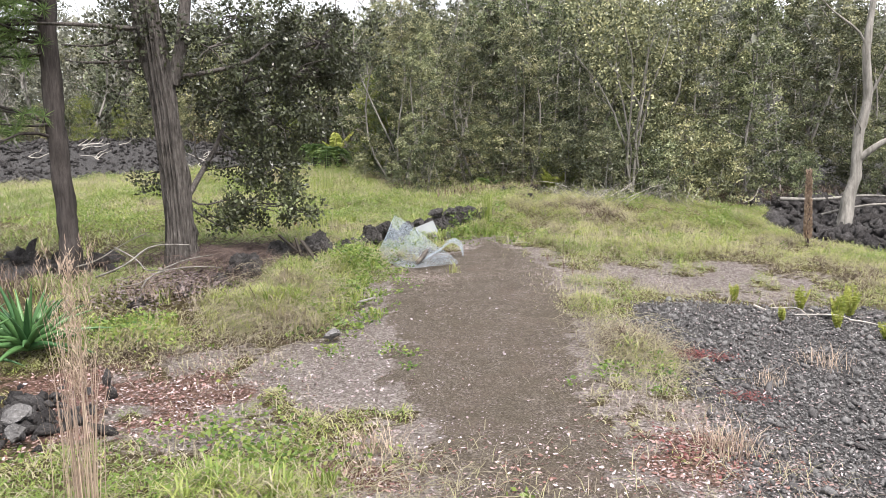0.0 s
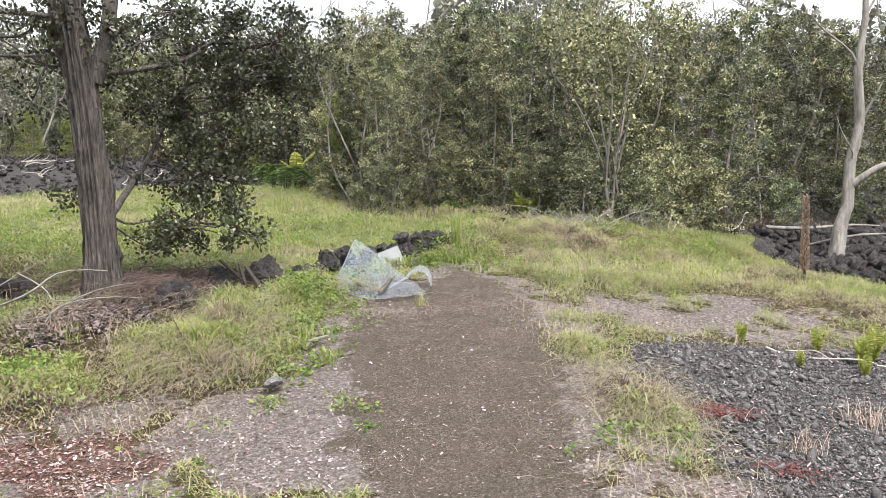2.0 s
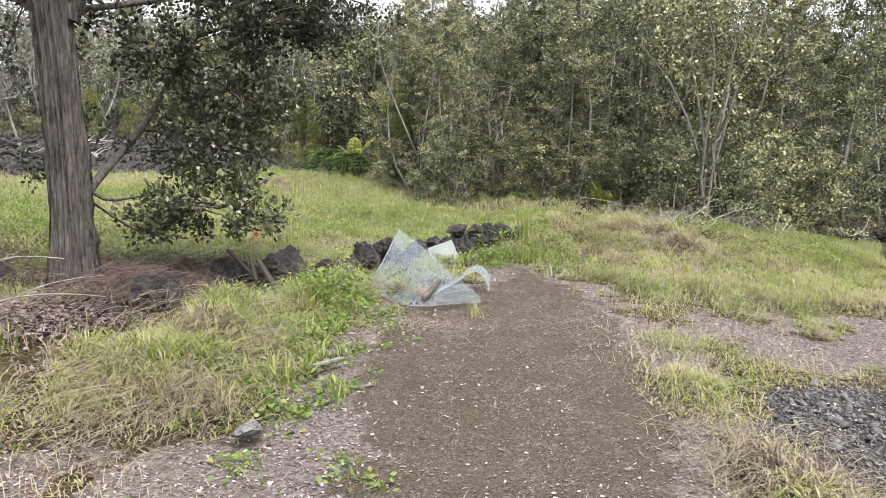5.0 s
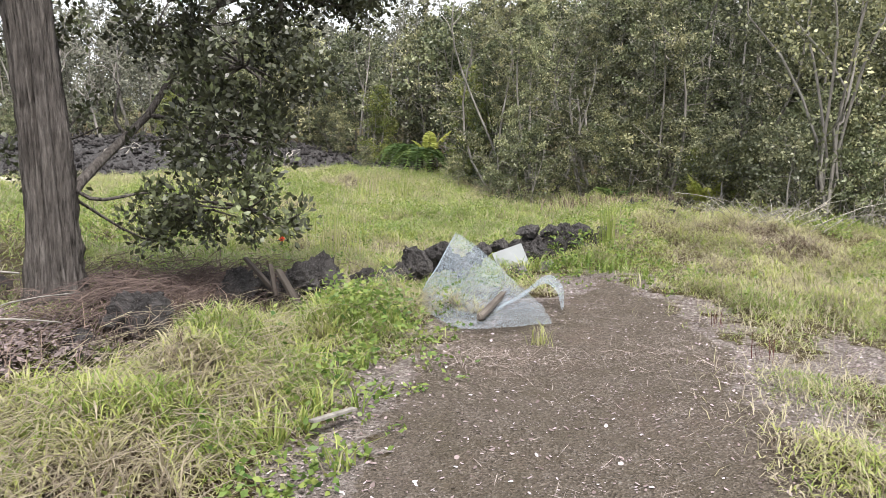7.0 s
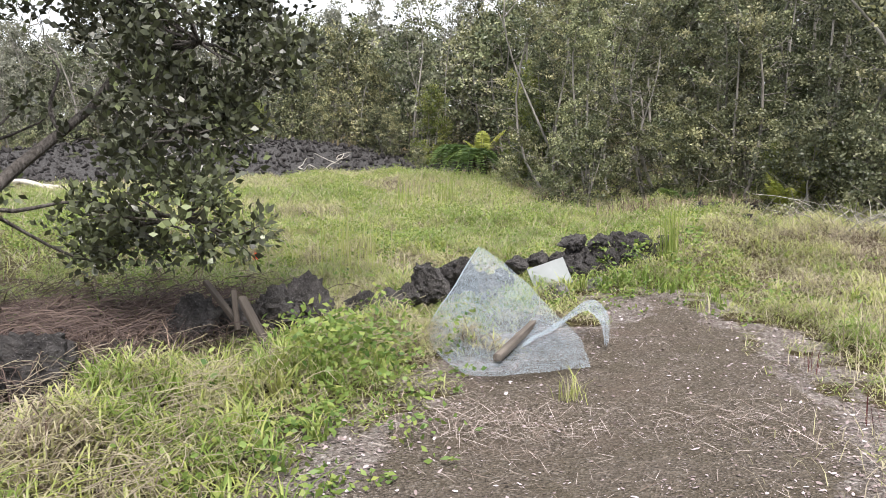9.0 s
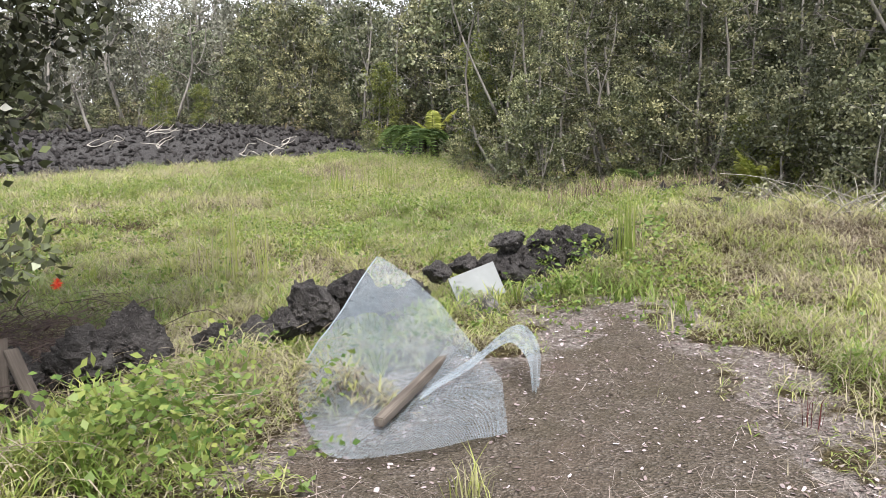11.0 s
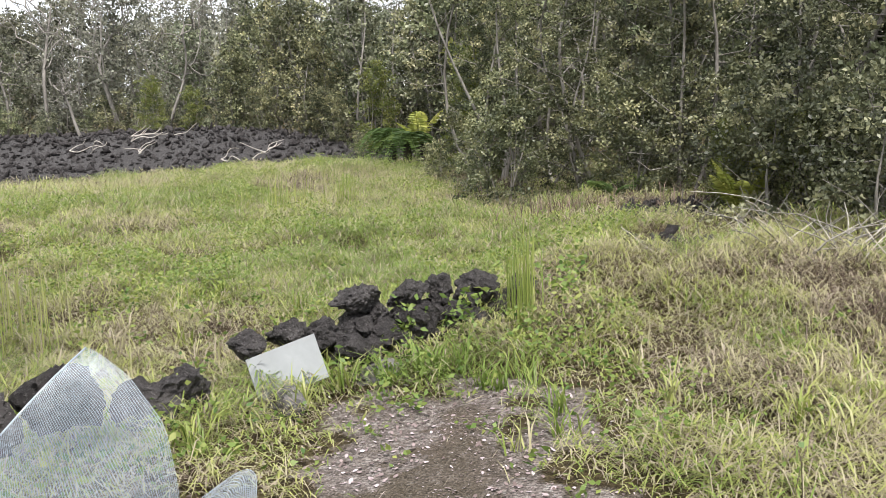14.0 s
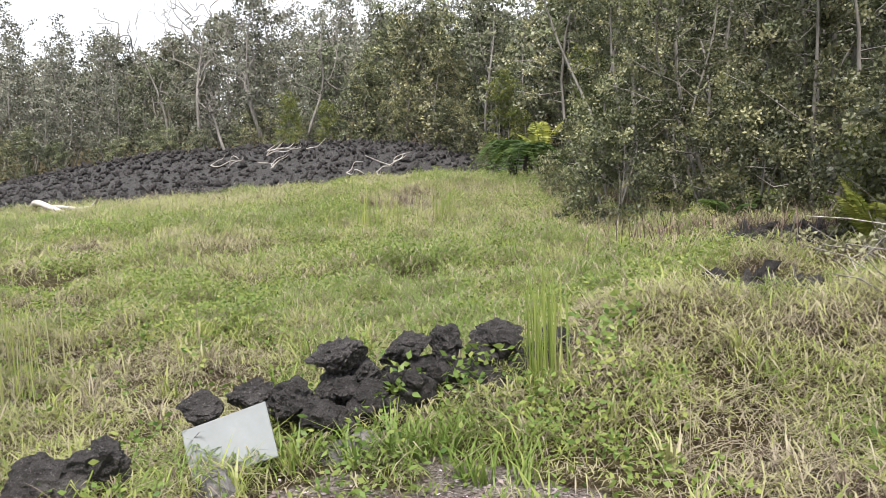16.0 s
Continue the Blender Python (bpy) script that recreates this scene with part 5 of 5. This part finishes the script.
def brush(x, y, n, seed, spread, h):
    """A thicket of leaning bleached stems."""
    rng = np.random.default_rng(seed)
    top = thing("dead_brush", None, None, "thicket of bleached leaning dead stems", "dead brush", "dead brush", at=stand(x, y))
    for k in range(n):
        p = rng.normal(0, spread, 2)
        d = rng.normal(0, 0.4, 2)
        line = curve_between((p[0], p[1] * 0.4, 0), (p[0] + d[0], p[1] * 0.4 + d[1] * 0.5, h * rng.uniform(0.5, 1.1)), rng, 5, 0.06)
        child("stem", mesh_of("stem", *tube(line, np.linspace(0.007, 0.003, 5), 4)), DRIFT if k % 4 == 0 else STEM, top)


brush(2.7, 15.7, 34, 3, 0.4, 0.34)
brush(3.5, 16.1, 44, 4, 0.5, 0.45)
brush(4.6, 16.6, 34, 5, 0.6, 0.5)
brush(2.6, 17.4, 20, 6, 0.4, 0.4)


# ---- wire netting, boards and lumber ----
def netting_material():
    m, n, l, p = material("galvanised_wire", 0.42)
    p.inputs["Metallic"].default_value = 0.35
    c = noise_node(n, l, coords(n), 6, 4)
    l.new(ramp(n, l, c, (0.3, (0.23, 0.275, 0.315)), (0.7, (0.35, 0.4, 0.445))), p.inputs["Base Color"])
    return m


WIRE = netting_material()


def spline(pts, t):
    pts = np.asarray(pts, float)
    k = np.linspace(0, 1, len(pts))
    dense = np.linspace(0, 1, 400)
    p = np.stack([np.interp(dense, k, pts[:, c]) for c in range(3)], 1)
    for i in range(3):
        ker = np.ones(41) / 41
        p = np.stack([np.convolve(np.pad(p[:, c], 20, mode="edge"), ker, "valid") for c in range(3)], 1)
    return np.stack([np.interp(t, dense, p[:, c]) for c in range(3)], -1)


def netting(front, back, sag, pitch=0.009, wire=0.0017, seed=1):
    """A sheet of woven wire between two edges, every wire a narrow ribbon."""
    wide = np.linalg.norm(np.diff(np.array(front), axis=0), axis=1).sum()
    deep = np.linalg.norm(np.array(front) - np.array(back), axis=1).mean()
    nu, nv = int(wide / pitch), int(deep / pitch)

    def surface(u, v):
        f, b = spline(front, u), spline(back, u)
        p = f + (b - f) * v[..., None]
        p[..., 2] += sag * np.sin(np.pi * v) * np.sin(np.pi * u) + 0.05 * (fbm(u * 4 + 3, v * 4, seed, 3) - 0.47)
        return p
    vs, qs, k = [], [], 0
    for across in (0, 1):
        n, m = (nu, 46) if across == 0 else (nv, 60)
        lines, along = np.linspace(0, 1, n), np.linspace(0, 1, m)
        A, B = np.meshgrid(lines, along, indexing="ij")
        h = 0.5 * wire / (wide if across == 0 else deep)
        lo = surface(A - h, B) if across == 0 else surface(B, A - h)
        hi = surface(A + h, B) if across == 0 else surface(B, A + h)
        vs.append(np.stack([lo, hi], 2).reshape(-1, 3))
        i, j = np.meshgrid(np.arange(n), np.arange(m - 1), indexing="ij")
        a = (i * m + j) * 2
        qs.append(np.stack([a, a + 1, a + 3, a + 2], -1).reshape(-1, 4) + k)
        k += len(vs[-1])
    return np.concatenate(vs), np.concatenate(qs), surface


net = thing("wire_netting", None, None, "crumpled sheet of pale fine wire netting on the track", "wire mesh")
nv_, nq_, net_surface = netting([(-1.02, 11.5, 0.12), (-0.8, 11.0, 0.07), (-0.5, 10.5, 0.06), (-0.15, 10.6, 0.06), (0.22, 10.95, 0.06)],
                                [(-0.8, 12.3, 0.66), (-0.58, 12.3, 0.53), (-0.36, 12.2, 0.38), (-0.15, 11.95, 0.2), (0.1, 11.55, 0.09)], -0.1)
child("sheet", mesh_of("sheet", nv_, nq_), WIRE, net)["kind"] = "stuff"
rim = net_surface(np.zeros(30), np.linspace(0, 1, 30))
child("folded_edge", mesh_of("folded_edge", *tube(rim, np.full(30, 0.0035), 6)), WIRE, net, "folded wire edge")
fv_, fq_, flap_surface = netting([(-0.32, 11.2, 0.07), (-0.12, 11.5, 0.13), (0.02, 11.72, 0.22), (0.12, 11.72, 0.28), (0.22, 11.55, 0.22), (0.25, 11.35, 0.06)],
                                 [(-0.28, 11.45, 0.09), (-0.08, 11.75, 0.18), (0.06, 11.98, 0.29), (0.17, 11.95, 0.33), (0.27, 11.72, 0.24), (0.27, 11.48, 0.06)], 0.0, wire=0.0028, seed=4)
child("curled_flap", mesh_of("curled_flap", fv_, fq_), WIRE, net)["kind"] = "stuff"


def slab_mesh(name, a, b, width, thick, up=(0, 0, 1), wear=0.004, seed=0):
    """A worn length of lumber from a to b."""
    bm = bmesh.new()
    bmesh.ops.create_cube(bm, size=1)
    a, b = Vector(a), Vector(b)
    for v in bm.verts:
        v.co = Vector((v.co.x * width, v.co.y * (b - a).length, v.co.z * thick))
    bmesh.ops.bevel(bm, geom=bm.edges[:], offset=min(width, thick) * 0.12, segments=2, affect="EDGES")
    rot = (b - a).to_track_quat("Y", "Z").to_matrix().to_4x4()
    for v in bm.verts:
        v.co += Vector([noise.noise(v.co * 9 + Vector((seed, k, 0))) * wear for k in range(3)])
    me = bpy.data.meshes.new(name)
    bm.to_mesh(me)
    bm.free()
    return me, Matrix.Translation((a + b) / 2) @ rot


def lumber(name, a, b, width, thick, label, mat=None, category="plank", group=""):
    me, at = slab_mesh(name, a, b, width, thick)
    return thing(name, me, mat or OLDWOOD, label, category, group, at=at)


lumber("wooden_batten", (-0.39, 10.88, 0.085), (-0.24, 11.9, 0.165), 0.05, 0.042, "weathered brown batten lying on the wire netting", category="batten")
lumber("old_plank", (-2.26, 10.7, 0.53), (-1.98, 10.58, 0.3), 0.045, 0.025, "broken grey plank leaning on the lava wall", group="broken planks")
lumber("old_plank", (-1.93, 10.55, 0.46), (-1.68, 10.43, 0.14), 0.065, 0.025, "broken grey plank leaning on the lava wall", group="broken planks")
lumber("old_plank", (-2.02, 10.62, 0.49), (-1.93, 10.5, 0.26), 0.035, 0.025, "broken grey plank leaning on the lava wall", group="broken planks")
lumber("fallen_lumber", (-0.95, 8.35, 0.0), (-0.8, 8.6, 0.0), 0.04, 0.014, "grey splinter of wood at the track's edge", STEM, "wood scrap")


def white_panel():
    m, n, l, p = material("chalky_white_panel", 0.7)
    c = noise_node(n, l, coords(n), 7, 6, 0.7)
    l.new(ramp(n, l, c, (0.3, (0.2, 0.212, 0.216)), (0.6, (0.23, 0.244, 0.249)), (0.8, (0.26, 0.274, 0.28))), p.inputs["Base Color"])
    bump(n, l, p, c, 0.2, 0.002)
    left, top, right = Vector((-0.5, 13.15, 0.37)), Vector((-0.2, 13.36, 0.47)), Vector((-0.1, 13.3, 0.25))
    foot = left + (right - top) * 0.95
    up = (top - left).cross(right - top).normalized() * 0.006
    bm = bmesh.new()
    ring = [left, top, right, foot]
    lo, hi = [bm.verts.new(v - up) for v in ring], [bm.verts.new(v + up) for v in ring]
    bm.faces.new(hi)
    bm.faces.new(lo[::-1])
    for i in range(4):
        bm.faces.new((lo[i], lo[(i + 1) % 4], hi[(i + 1) % 4], hi[i]))
    bmesh.ops.recalc_face_normals(bm, faces=bm.faces[:])
    bmesh.ops.bevel(bm, geom=bm.edges[:], offset=0.002, segments=1, affect="EDGES")
    me = bpy.data.meshes.new("white_panel")
    bm.to_mesh(me)
    bm.free()
    return thing("white_panel", me, m, "flat whitish panel propped on the lava stones", "panel")


white_panel()


# ---- single plants ----
def frond(rng, length, droop, n=26, wide=0.22):
    """One arching fern frond with leaflets on both sides, along +x."""
    t = np.linspace(0, 1, n)
    spine = np.stack([length * t * (1 - 0.15 * t), np.zeros(n), length * (0.75 * t - droop * t * t)], 1)
    taper = np.sin(np.pi * np.clip(0.12 + 0.88 * t, 0, 1)) ** 0.7 * wide * length
    roots = np.concatenate([spine, spine])
    ways = np.concatenate([np.stack([np.full(n, 0.35), np.ones(n) * s, np.full(n, -0.25)], 1) for s in (1, -1)])
    size = np.concatenate([taper, taper])
    v, q = leaf_quads(roots, ways, size + 0.005, size * 0.24 + 0.004, rng, 0.05)
    sv, sq = tube(spine, np.linspace(0.012, 0.004, n) * length, 4)
    return joined([(v, q), (sv, sq)])


def fern(name, label, at, seed, fronds, length, droop, upright=0.0, mat=None, stump=0.0):
    rng = np.random.default_rng(seed)
    top = thing(name, None, None, label, "fern", at=at)
    if stump:
        child("stump", mesh_of("stump", *tube(np.array([(0, 0, -0.2), (0.02, 0, stump * 0.5), (0, 0, stump)]), (0.13, 0.11, 0.09), 9, 0.4, seed), shade=True), PINEBARK, top)
    for k in range(fronds):
        v, q = frond(rng, length * rng.uniform(0.7, 1.1), droop * rng.uniform(0.7, 1.2))
        a, up = 6.283 * k / fronds + rng.normal(0, 0.2), upright * rng.uniform(0.7, 1.1)
        x, z = v[:, 0] * math.cos(up) - v[:, 2] * math.sin(up), v[:, 0] * math.sin(up) + v[:, 2] * math.cos(up)
        p = np.stack([x * math.cos(a) - v[:, 1] * math.sin(a), x * math.sin(a) + v[:, 1] * math.cos(a), z + stump], 1)
        child("frond", mesh_of("frond", p, q, hue=np.full(len(p), rng.uniform(0.15, 1))), mat or FERN, top)
    return top


fern("tree_fern", "tree fern with drooping dark fronds", stand(-4.25, 29.3), 5, 34, 1.15, 1.75, 0.35, stump=0.75)
fern("tree_fern", "tree fern with drooping green fronds", stand(-4.75, 29.6), 8, 30, 1.0, 1.7, 0.35, stump=0.9)
fern("young_fern", "bright upright young fern fronds above the old ones", stand(-3.95, 29.5), 9, 4, 1.15, 0.5, 0.55, YOUNGFERN, stump=0.7)
fern("fern_bush", "bright yellow-green fern at the wood's edge", stand(2.55, 18.2), 6, 12, 0.7, 0.45, 0.7, YOUNGFERN)
fern("fern_bush", "green fern at the foot of the wood", stand(1.2, 20.6), 7, 11, 0.7, 0.5, 0.4)
for k, (x, y, h) in enumerate(((4.05, 8.9, 0.26), (4.25, 8.45, 0.3), (4.5, 8.7, 0.34), (4.1, 8.15, 0.2), (4.45, 7.85, 0.22), (3.6, 8.35, 0.16), (3.35, 9.1, 0.2), (4.6, 7.5, 0.2))):
    fern("sword_fern", "small upright yellow-green fern on the lava stones", stand(x, y), 20 + k, 7, h, 0.2, 0.85, YOUNGFERN)["group"] = "small ferns on the lava"


def tuft(name, label, x, y, seed, n, h, r, mat, hue, width=0.007, bend=0.6, category="grass clump"):
    rng = np.random.default_rng(seed)
    px, py = rng.normal(0, r, n), rng.normal(0, r, n)
    z0 = float(land(x, y))
    me = blade_mesh(name, px, py, np.full(n, -0.02), h * rng.uniform(0.5, 1.1, n), np.full(n, width), rng.uniform(*hue, n), rng, bend)
    return thing(name, me, mat, label, category, kind="stuff", at=pose(x, y, z0))


tuft("reed_clump", "upright green reeds with reddish bases", 0.8, 14.35, 1, 80, 0.9, 0.06, GRASS, (0.75, 1.0), 0.007, 0.14)
tuft("reed_clump", "upright green reeds in the meadow", -3.35, 22.3, 2, 50, 0.85, 0.1, GRASS, (0.7, 1.0), 0.009, 0.2)
tuft("reed_clump", "upright green reeds in the meadow", -3.8, 20.6, 3, 80, 0.9, 0.28, GRASS, (0.6, 1.0), 0.009, 0.25)
tuft("reed_clump", "upright brown-green reeds below the tree", -2.3, 13.6, 4, 60, 0.85, 0.2, GRASS, (0.3, 0.7), 0.007, 0.15)
tuft("dry_tuft", "dry reddish straw tuft at the track's edge", 1.75, 4.75, 5, 120, 0.26, 0.09, DRY, (0.3, 0.9), 0.005, 1.3)
tuft("dry_tuft", "dry straw tuft at the track's edge", -0.5, 4.7, 6, 90, 0.26, 0.1, DRY, (0.5, 1.0), 0.005, 1.2)
tuft("dry_tuft", "small dry tuft in front of the netting", 0.12, 10.35, 7, 50, 0.2, 0.04, GRASS, (0.2, 0.7), 0.005, 0.9)
tuft("dry_tuft", "dry straw tuft on the lava stones", 2.6, 6.3, 8, 60, 0.2, 0.08, DRY, (0.6, 1.0), 0.004, 1.2)
tuft("dry_tuft", "pale straw tuft on the lava stones", 3.4, 6.9, 9, 80, 0.22, 0.12, DRY, (0.6, 1.0), 0.004, 1.2)
tuft("red_stalks", "dark red stalks at the track's edge", 1.5, 11.3, 10, 12, 0.26, 0.04, REDLEAF, (0.0, 0.5), 0.004, 0.45)
tuft("red_stalks", "dark red stalks at the track's edge", 1.62, 10.3, 12, 10, 0.24, 0.05, REDLEAF, (0.0, 0.5), 0.004, 0.5)
tuft("bracken", "rust-brown dead bracken at the wood's edge", -0.9, 23.6, 11, 300, 0.6, 0.35, DRY, (0.0, 0.12), 0.014, 1.2)
tuft("dry_plume", "tall dry straw plume beside the track", -1.62, 3.35, 13, 55, 1.42, 0.035, DRY, (0.35, 0.9), 0.004, 0.2)
tuft("dry_plume", "tall dry straw plume beside the track", -1.85, 3.7, 14, 25, 1.3, 0.04, DRY, (0.35, 0.9), 0.004, 0.25)


def plume_fluff(x, y, seed):
    """Wispy seed heads on the tall stalks."""
    rng = np.random.default_rng(seed)
    n = 900
    t, a = rng.uniform(0.55, 1.0, n), rng.integers(0, 14, n)
    ang, lean = a * 0.8 + seed, 0.16 * (a % 5) / 5
    px, py = lean * np.cos(ang) * t * t, lean * np.sin(ang) * t * t
    roots = np.stack([px, py, 1.42 * t * (1 - 0.02 * (a % 4))], 1)
    v, q = leaf_quads(roots, rng.normal(0, 0.35, (n, 3)) + np.array([0, 0, 1.0]), 0.05 * rng.uniform(0.5, 1.2, n), 0.004, rng)
    return thing("plume_fluff", mesh_of("plume_fluff", v, q, hue=np.repeat(rng.uniform(0.45, 1, n), 4)), DRY, "wispy buff seed heads on tall dry stalks", "seed heads", kind="stuff", at=stand(x, y))


plume_fluff(-1.62, 3.35, 3)


def spire(x, y, h):
    """A rust-brown dead flower spike with its husks."""
    rng = np.random.default_rng(91)
    top = thing("dead_flower_spike", None, None, "rust-brown dead flower spike over the grass", "dead plant", at=stand(x, y))
    child("stem", mesh_of("stem", *tube(np.array([(0, 0, -0.1), (0.02, 0, h * 0.5), (0, 0, h)]), (0.02, 0.017, 0.008), 6), shade=True), DRY, top)
    n = 900
    t = rng.uniform(0.12, 1, n)
    a = rng.uniform(0, 6.28, n)
    ways = np.stack([np.cos(a), np.sin(a), np.full(n, 1.3)], 1)
    v, q = leaf_quads(np.stack([0.02 * np.cos(a), 0.02 * np.sin(a), h * t], 1), ways, 0.09 * (1.15 - 0.6 * t), 0.03, rng)
    child("husk_cover", mesh_of("husk_cover", v, q, hue=np.repeat(rng.uniform(0.35, 0.95, n), 4)), DRY, top)


tuft("dry_brush", "brown dry brush below the tree", -2.75, 9.75, 21, 520, 0.3, 0.3, DRY, (0.0, 0.45), 0.006, 2.2, "dry brush")
tuft("dry_brush", "brown dry brush behind the lava wall", -2.7, 10.9, 22, 420, 0.26, 0.35, DRY, (0.0, 0.4), 0.006, 2.2, "dry brush")
tuft("dry_brush", "tangled dark brown brush behind the lava wall", -3.3, 10.6, 26, 700, 0.32, 0.4, DRY, (0.0, 0.22), 0.008, 2.0, "dry brush")
tuft("dry_brush", "tangled dark brown brush behind the lava wall", -2.45, 10.15, 27, 520, 0.3, 0.25, DRY, (0.0, 0.25), 0.007, 2.0, "dry brush")
tuft("dry_brush", "tangled dark brown brush behind the lava wall", -2.75, 11.4, 28, 520, 0.28, 0.4, DRY, (0.0, 0.3), 0.007, 2.0, "dry brush")
tuft("dry_brush", "grey dry brush at the tree's foot", -3.2, 8.8, 23, 420, 0.26, 0.35, DRY, (0.1, 0.6), 0.005, 2.2, "dry brush")
tuft("dry_brush", "brown dry brush below the pine", -5.2, 9.2, 24, 420, 0.35, 0.5, DRY, (0.0, 0.5), 0.007, 1.3, "dry brush")
tuft("dry_brush", "purple-brown dry brush by the lava outcrop", 0.9, 19.6, 25, 420, 0.3, 0.45, DRY, (0.0, 0.5), 0.009, 1.3, "dry brush")
def edge_brush(rng):
    """Brown and grey dead stems along the foot of the wood."""
    x, y = on_edge(rng.uniform(44, EDGE_LENGTH, 12000), rng.normal(-0.3, 0.5, 12000))
    clump = fbm(x * 1.2, y * 1.2, 87) > 0.44
    x, y = x[clump], y[clump]
    k = len(x)
    me = blade_mesh("edge_brush", x, y, land(x, y) - 0.02, 0.38 * rng.uniform(0.3, 1.1, k), 0.009 * rng.uniform(0.6, 1.2, k), np.clip(0.35 * fbm(x * 0.9, y * 0.9, 89) + rng.uniform(-0.1, 0.3, k), 0, 1), rng, 1.5)
    return thing("edge_brush", me, DRY, "purple-brown dead brush along the wood's foot", "dry brush", kind="stuff")


edge_brush(np.random.default_rng(29))
spire(5.95, 12.9, 1.3)


def aloe(x, y, seed, leaves=40, size=0.75):
    rng = np.random.default_rng(seed)
    top = thing("aloe_plant", None, None, "dark green aloe with long pointed fleshy leaves", "aloe", at=stand(x, y))
    for k in range(leaves):
        a, rise = k * 2.4, 0.25 + 1.1 * (k / leaves)
        L = size * rng.uniform(0.75, 1.1)
        t = np.linspace(0, 1, 7)
        d = np.array([math.cos(a), math.sin(a)])
        out = L * np.cos(rise) * t
        z = L * np.sin(rise) * t - 0.35 * L * t * t * (1 - 0.5 * k / leaves) + 0.12
        line = np.stack([d[0] * out, d[1] * out, z], 1)
        v, q = tube(line, np.interp(t, (0, 0.25, 1), (0.03, 0.032, 0.003)), 6)
        child("leaf", mesh_of("leaf", v, q, hue=np.full(len(v), rng.uniform(0, 1)), shade=True), ALOE, top)


aloe(-3.75, 6.9, 2)
aloe(-4.2, 6.6, 3)


def pine(x, y):
    rng = np.random.default_rng(95)
    top = thing("pine_tree", None, None, "tall slim pine with dark bark and thin needles", "tree", at=stand(x, y))
    line = np.array([(0, 0, -0.3), (0.02, 0, 0.6), (-0.02, 0, 1.6), (-0.06, 0.03, 2.8), (-0.05, 0.05, 4.2), (-0.03, 0.05, 6.5), (0, 0, 9)], float)
    t = np.linspace(0, 6, 60)
    fine = np.stack([np.interp(t, np.arange(7), line[:, c]) for c in range(3)], 1)
    child("trunk", mesh_of("trunk", *tube(fine, np.interp(t, np.arange(7), (0.15, 0.125, 0.115, 0.108, 0.1, 0.08, 0.03)), 20, 0.4, 8), shade=True), PINEBARK, top)
    roots, ways = [], []
    for k in range(30):
        z = rng.uniform(1.6, 4.6)
        a = rng.uniform(1.7, 4.6)
        L = rng.uniform(0.9, 2.4)
        limb = curve_between((-0.04, 0.02, z), (math.cos(a) * L, math.sin(a) * L, z + rng.uniform(-0.3, 0.5)), rng, 7, 0.06)
        child("limb", mesh_of("limb", *tube(limb, np.linspace(0.022, 0.006, 7), 5)), PINEBARK, top)
        if z > 1.9:
            for q in range(16):
                c = limb[rng.integers(2, 7)] + rng.normal(0, 0.12, 3)
                d = rng.normal(0, 1, (46, 3)) + np.array([0, 0, 0.3])
                roots.append(np.repeat(c[None], 46, 0))
                ways.append(d)
    roots, ways = np.concatenate(roots), np.concatenate(ways)
    v, q = leaf_quads(roots, ways, 0.16 * rng.uniform(0.6, 1.2, len(roots)), 0.009, rng)
    child("needles", mesh_of("needles", v, q, hue=np.repeat(rng.uniform(0, 1, len(roots)), 4)), NEEDLE, top)


pine(-4.75, 9.9)


def pale_dead_tree(x, y):
    rng = np.random.default_rng(99)
    top = thing("pale_dead_tree", None, None, "pale crooked leafless tree on the lava bank", "dead tree", at=stand(x, y))
    line = np.array([(0, 0, -0.2), (0.08, 0.05, 0.5), (0.25, 0.1, 1.0), (0.3, 0.15, 1.7), (0.5, 0.2, 2.5), (0.42, 0.2, 3.4), (0.6, 0.3, 4.4), (0.5, 0.3, 6.0)])
    t = np.linspace(0, 7, 40)
    fine = np.stack([np.interp(t, np.arange(8), line[:, c]) for c in range(3)], 1)
    child("trunk", mesh_of("trunk", *tube(fine, np.interp(t, np.arange(8), (0.17, 0.12, 0.1, 0.09, 0.08, 0.075, 0.06, 0.03)), 12, 0.35, 3), shade=True), STEM, top)
    for a, b, r in (((0.27, 0.12, 1.3), (1.6, 0.3, 2.1), 0.07), ((0.5, 0.2, 2.5), (1.0, 0.1, 3.6), 0.03), ((0.42, 0.2, 3.4), (-0.4, 0.3, 4.4), 0.03), ((0.6, 0.3, 4.4), (1.2, 0.3, 5.4), 0.025), ((0.3, 0.15, 1.7), (0.0, 0.1, 2.6), 0.015)):
        child("branch", mesh_of("branch", *tube(curve_between(a, b, rng, 8, 0.08), np.linspace(r, r * 0.4, 8), 8, 0.2, 5), shade=True), STEM, top)


pale_dead_tree(7.7, 15.2)


def blossom(x, y, z):
    rng = np.random.default_rng(4)
    d = rng.normal(0, 1, (70, 3))
    v, q = leaf_quads(np.tile(np.array([[x, y, z]]), (70, 1)), d, 0.035, 0.006, rng)
    m, n, l, p = material("scarlet_petals", 0.5)
    l.new(ramp(n, l, attr(n, "hue"), (0, (0.6, 0.03, 0.015)), (1, (0.8, 0.12, 0.05))), p.inputs["Base Color"])
    thing("red_blossom", mesh_of("red_blossom", v, q, hue=np.repeat(rng.uniform(0, 1, 70), 4)), m, "small scarlet brush-like blossom on a low twig", "flower")


blossom(-2.1, 11.1, 0.66)
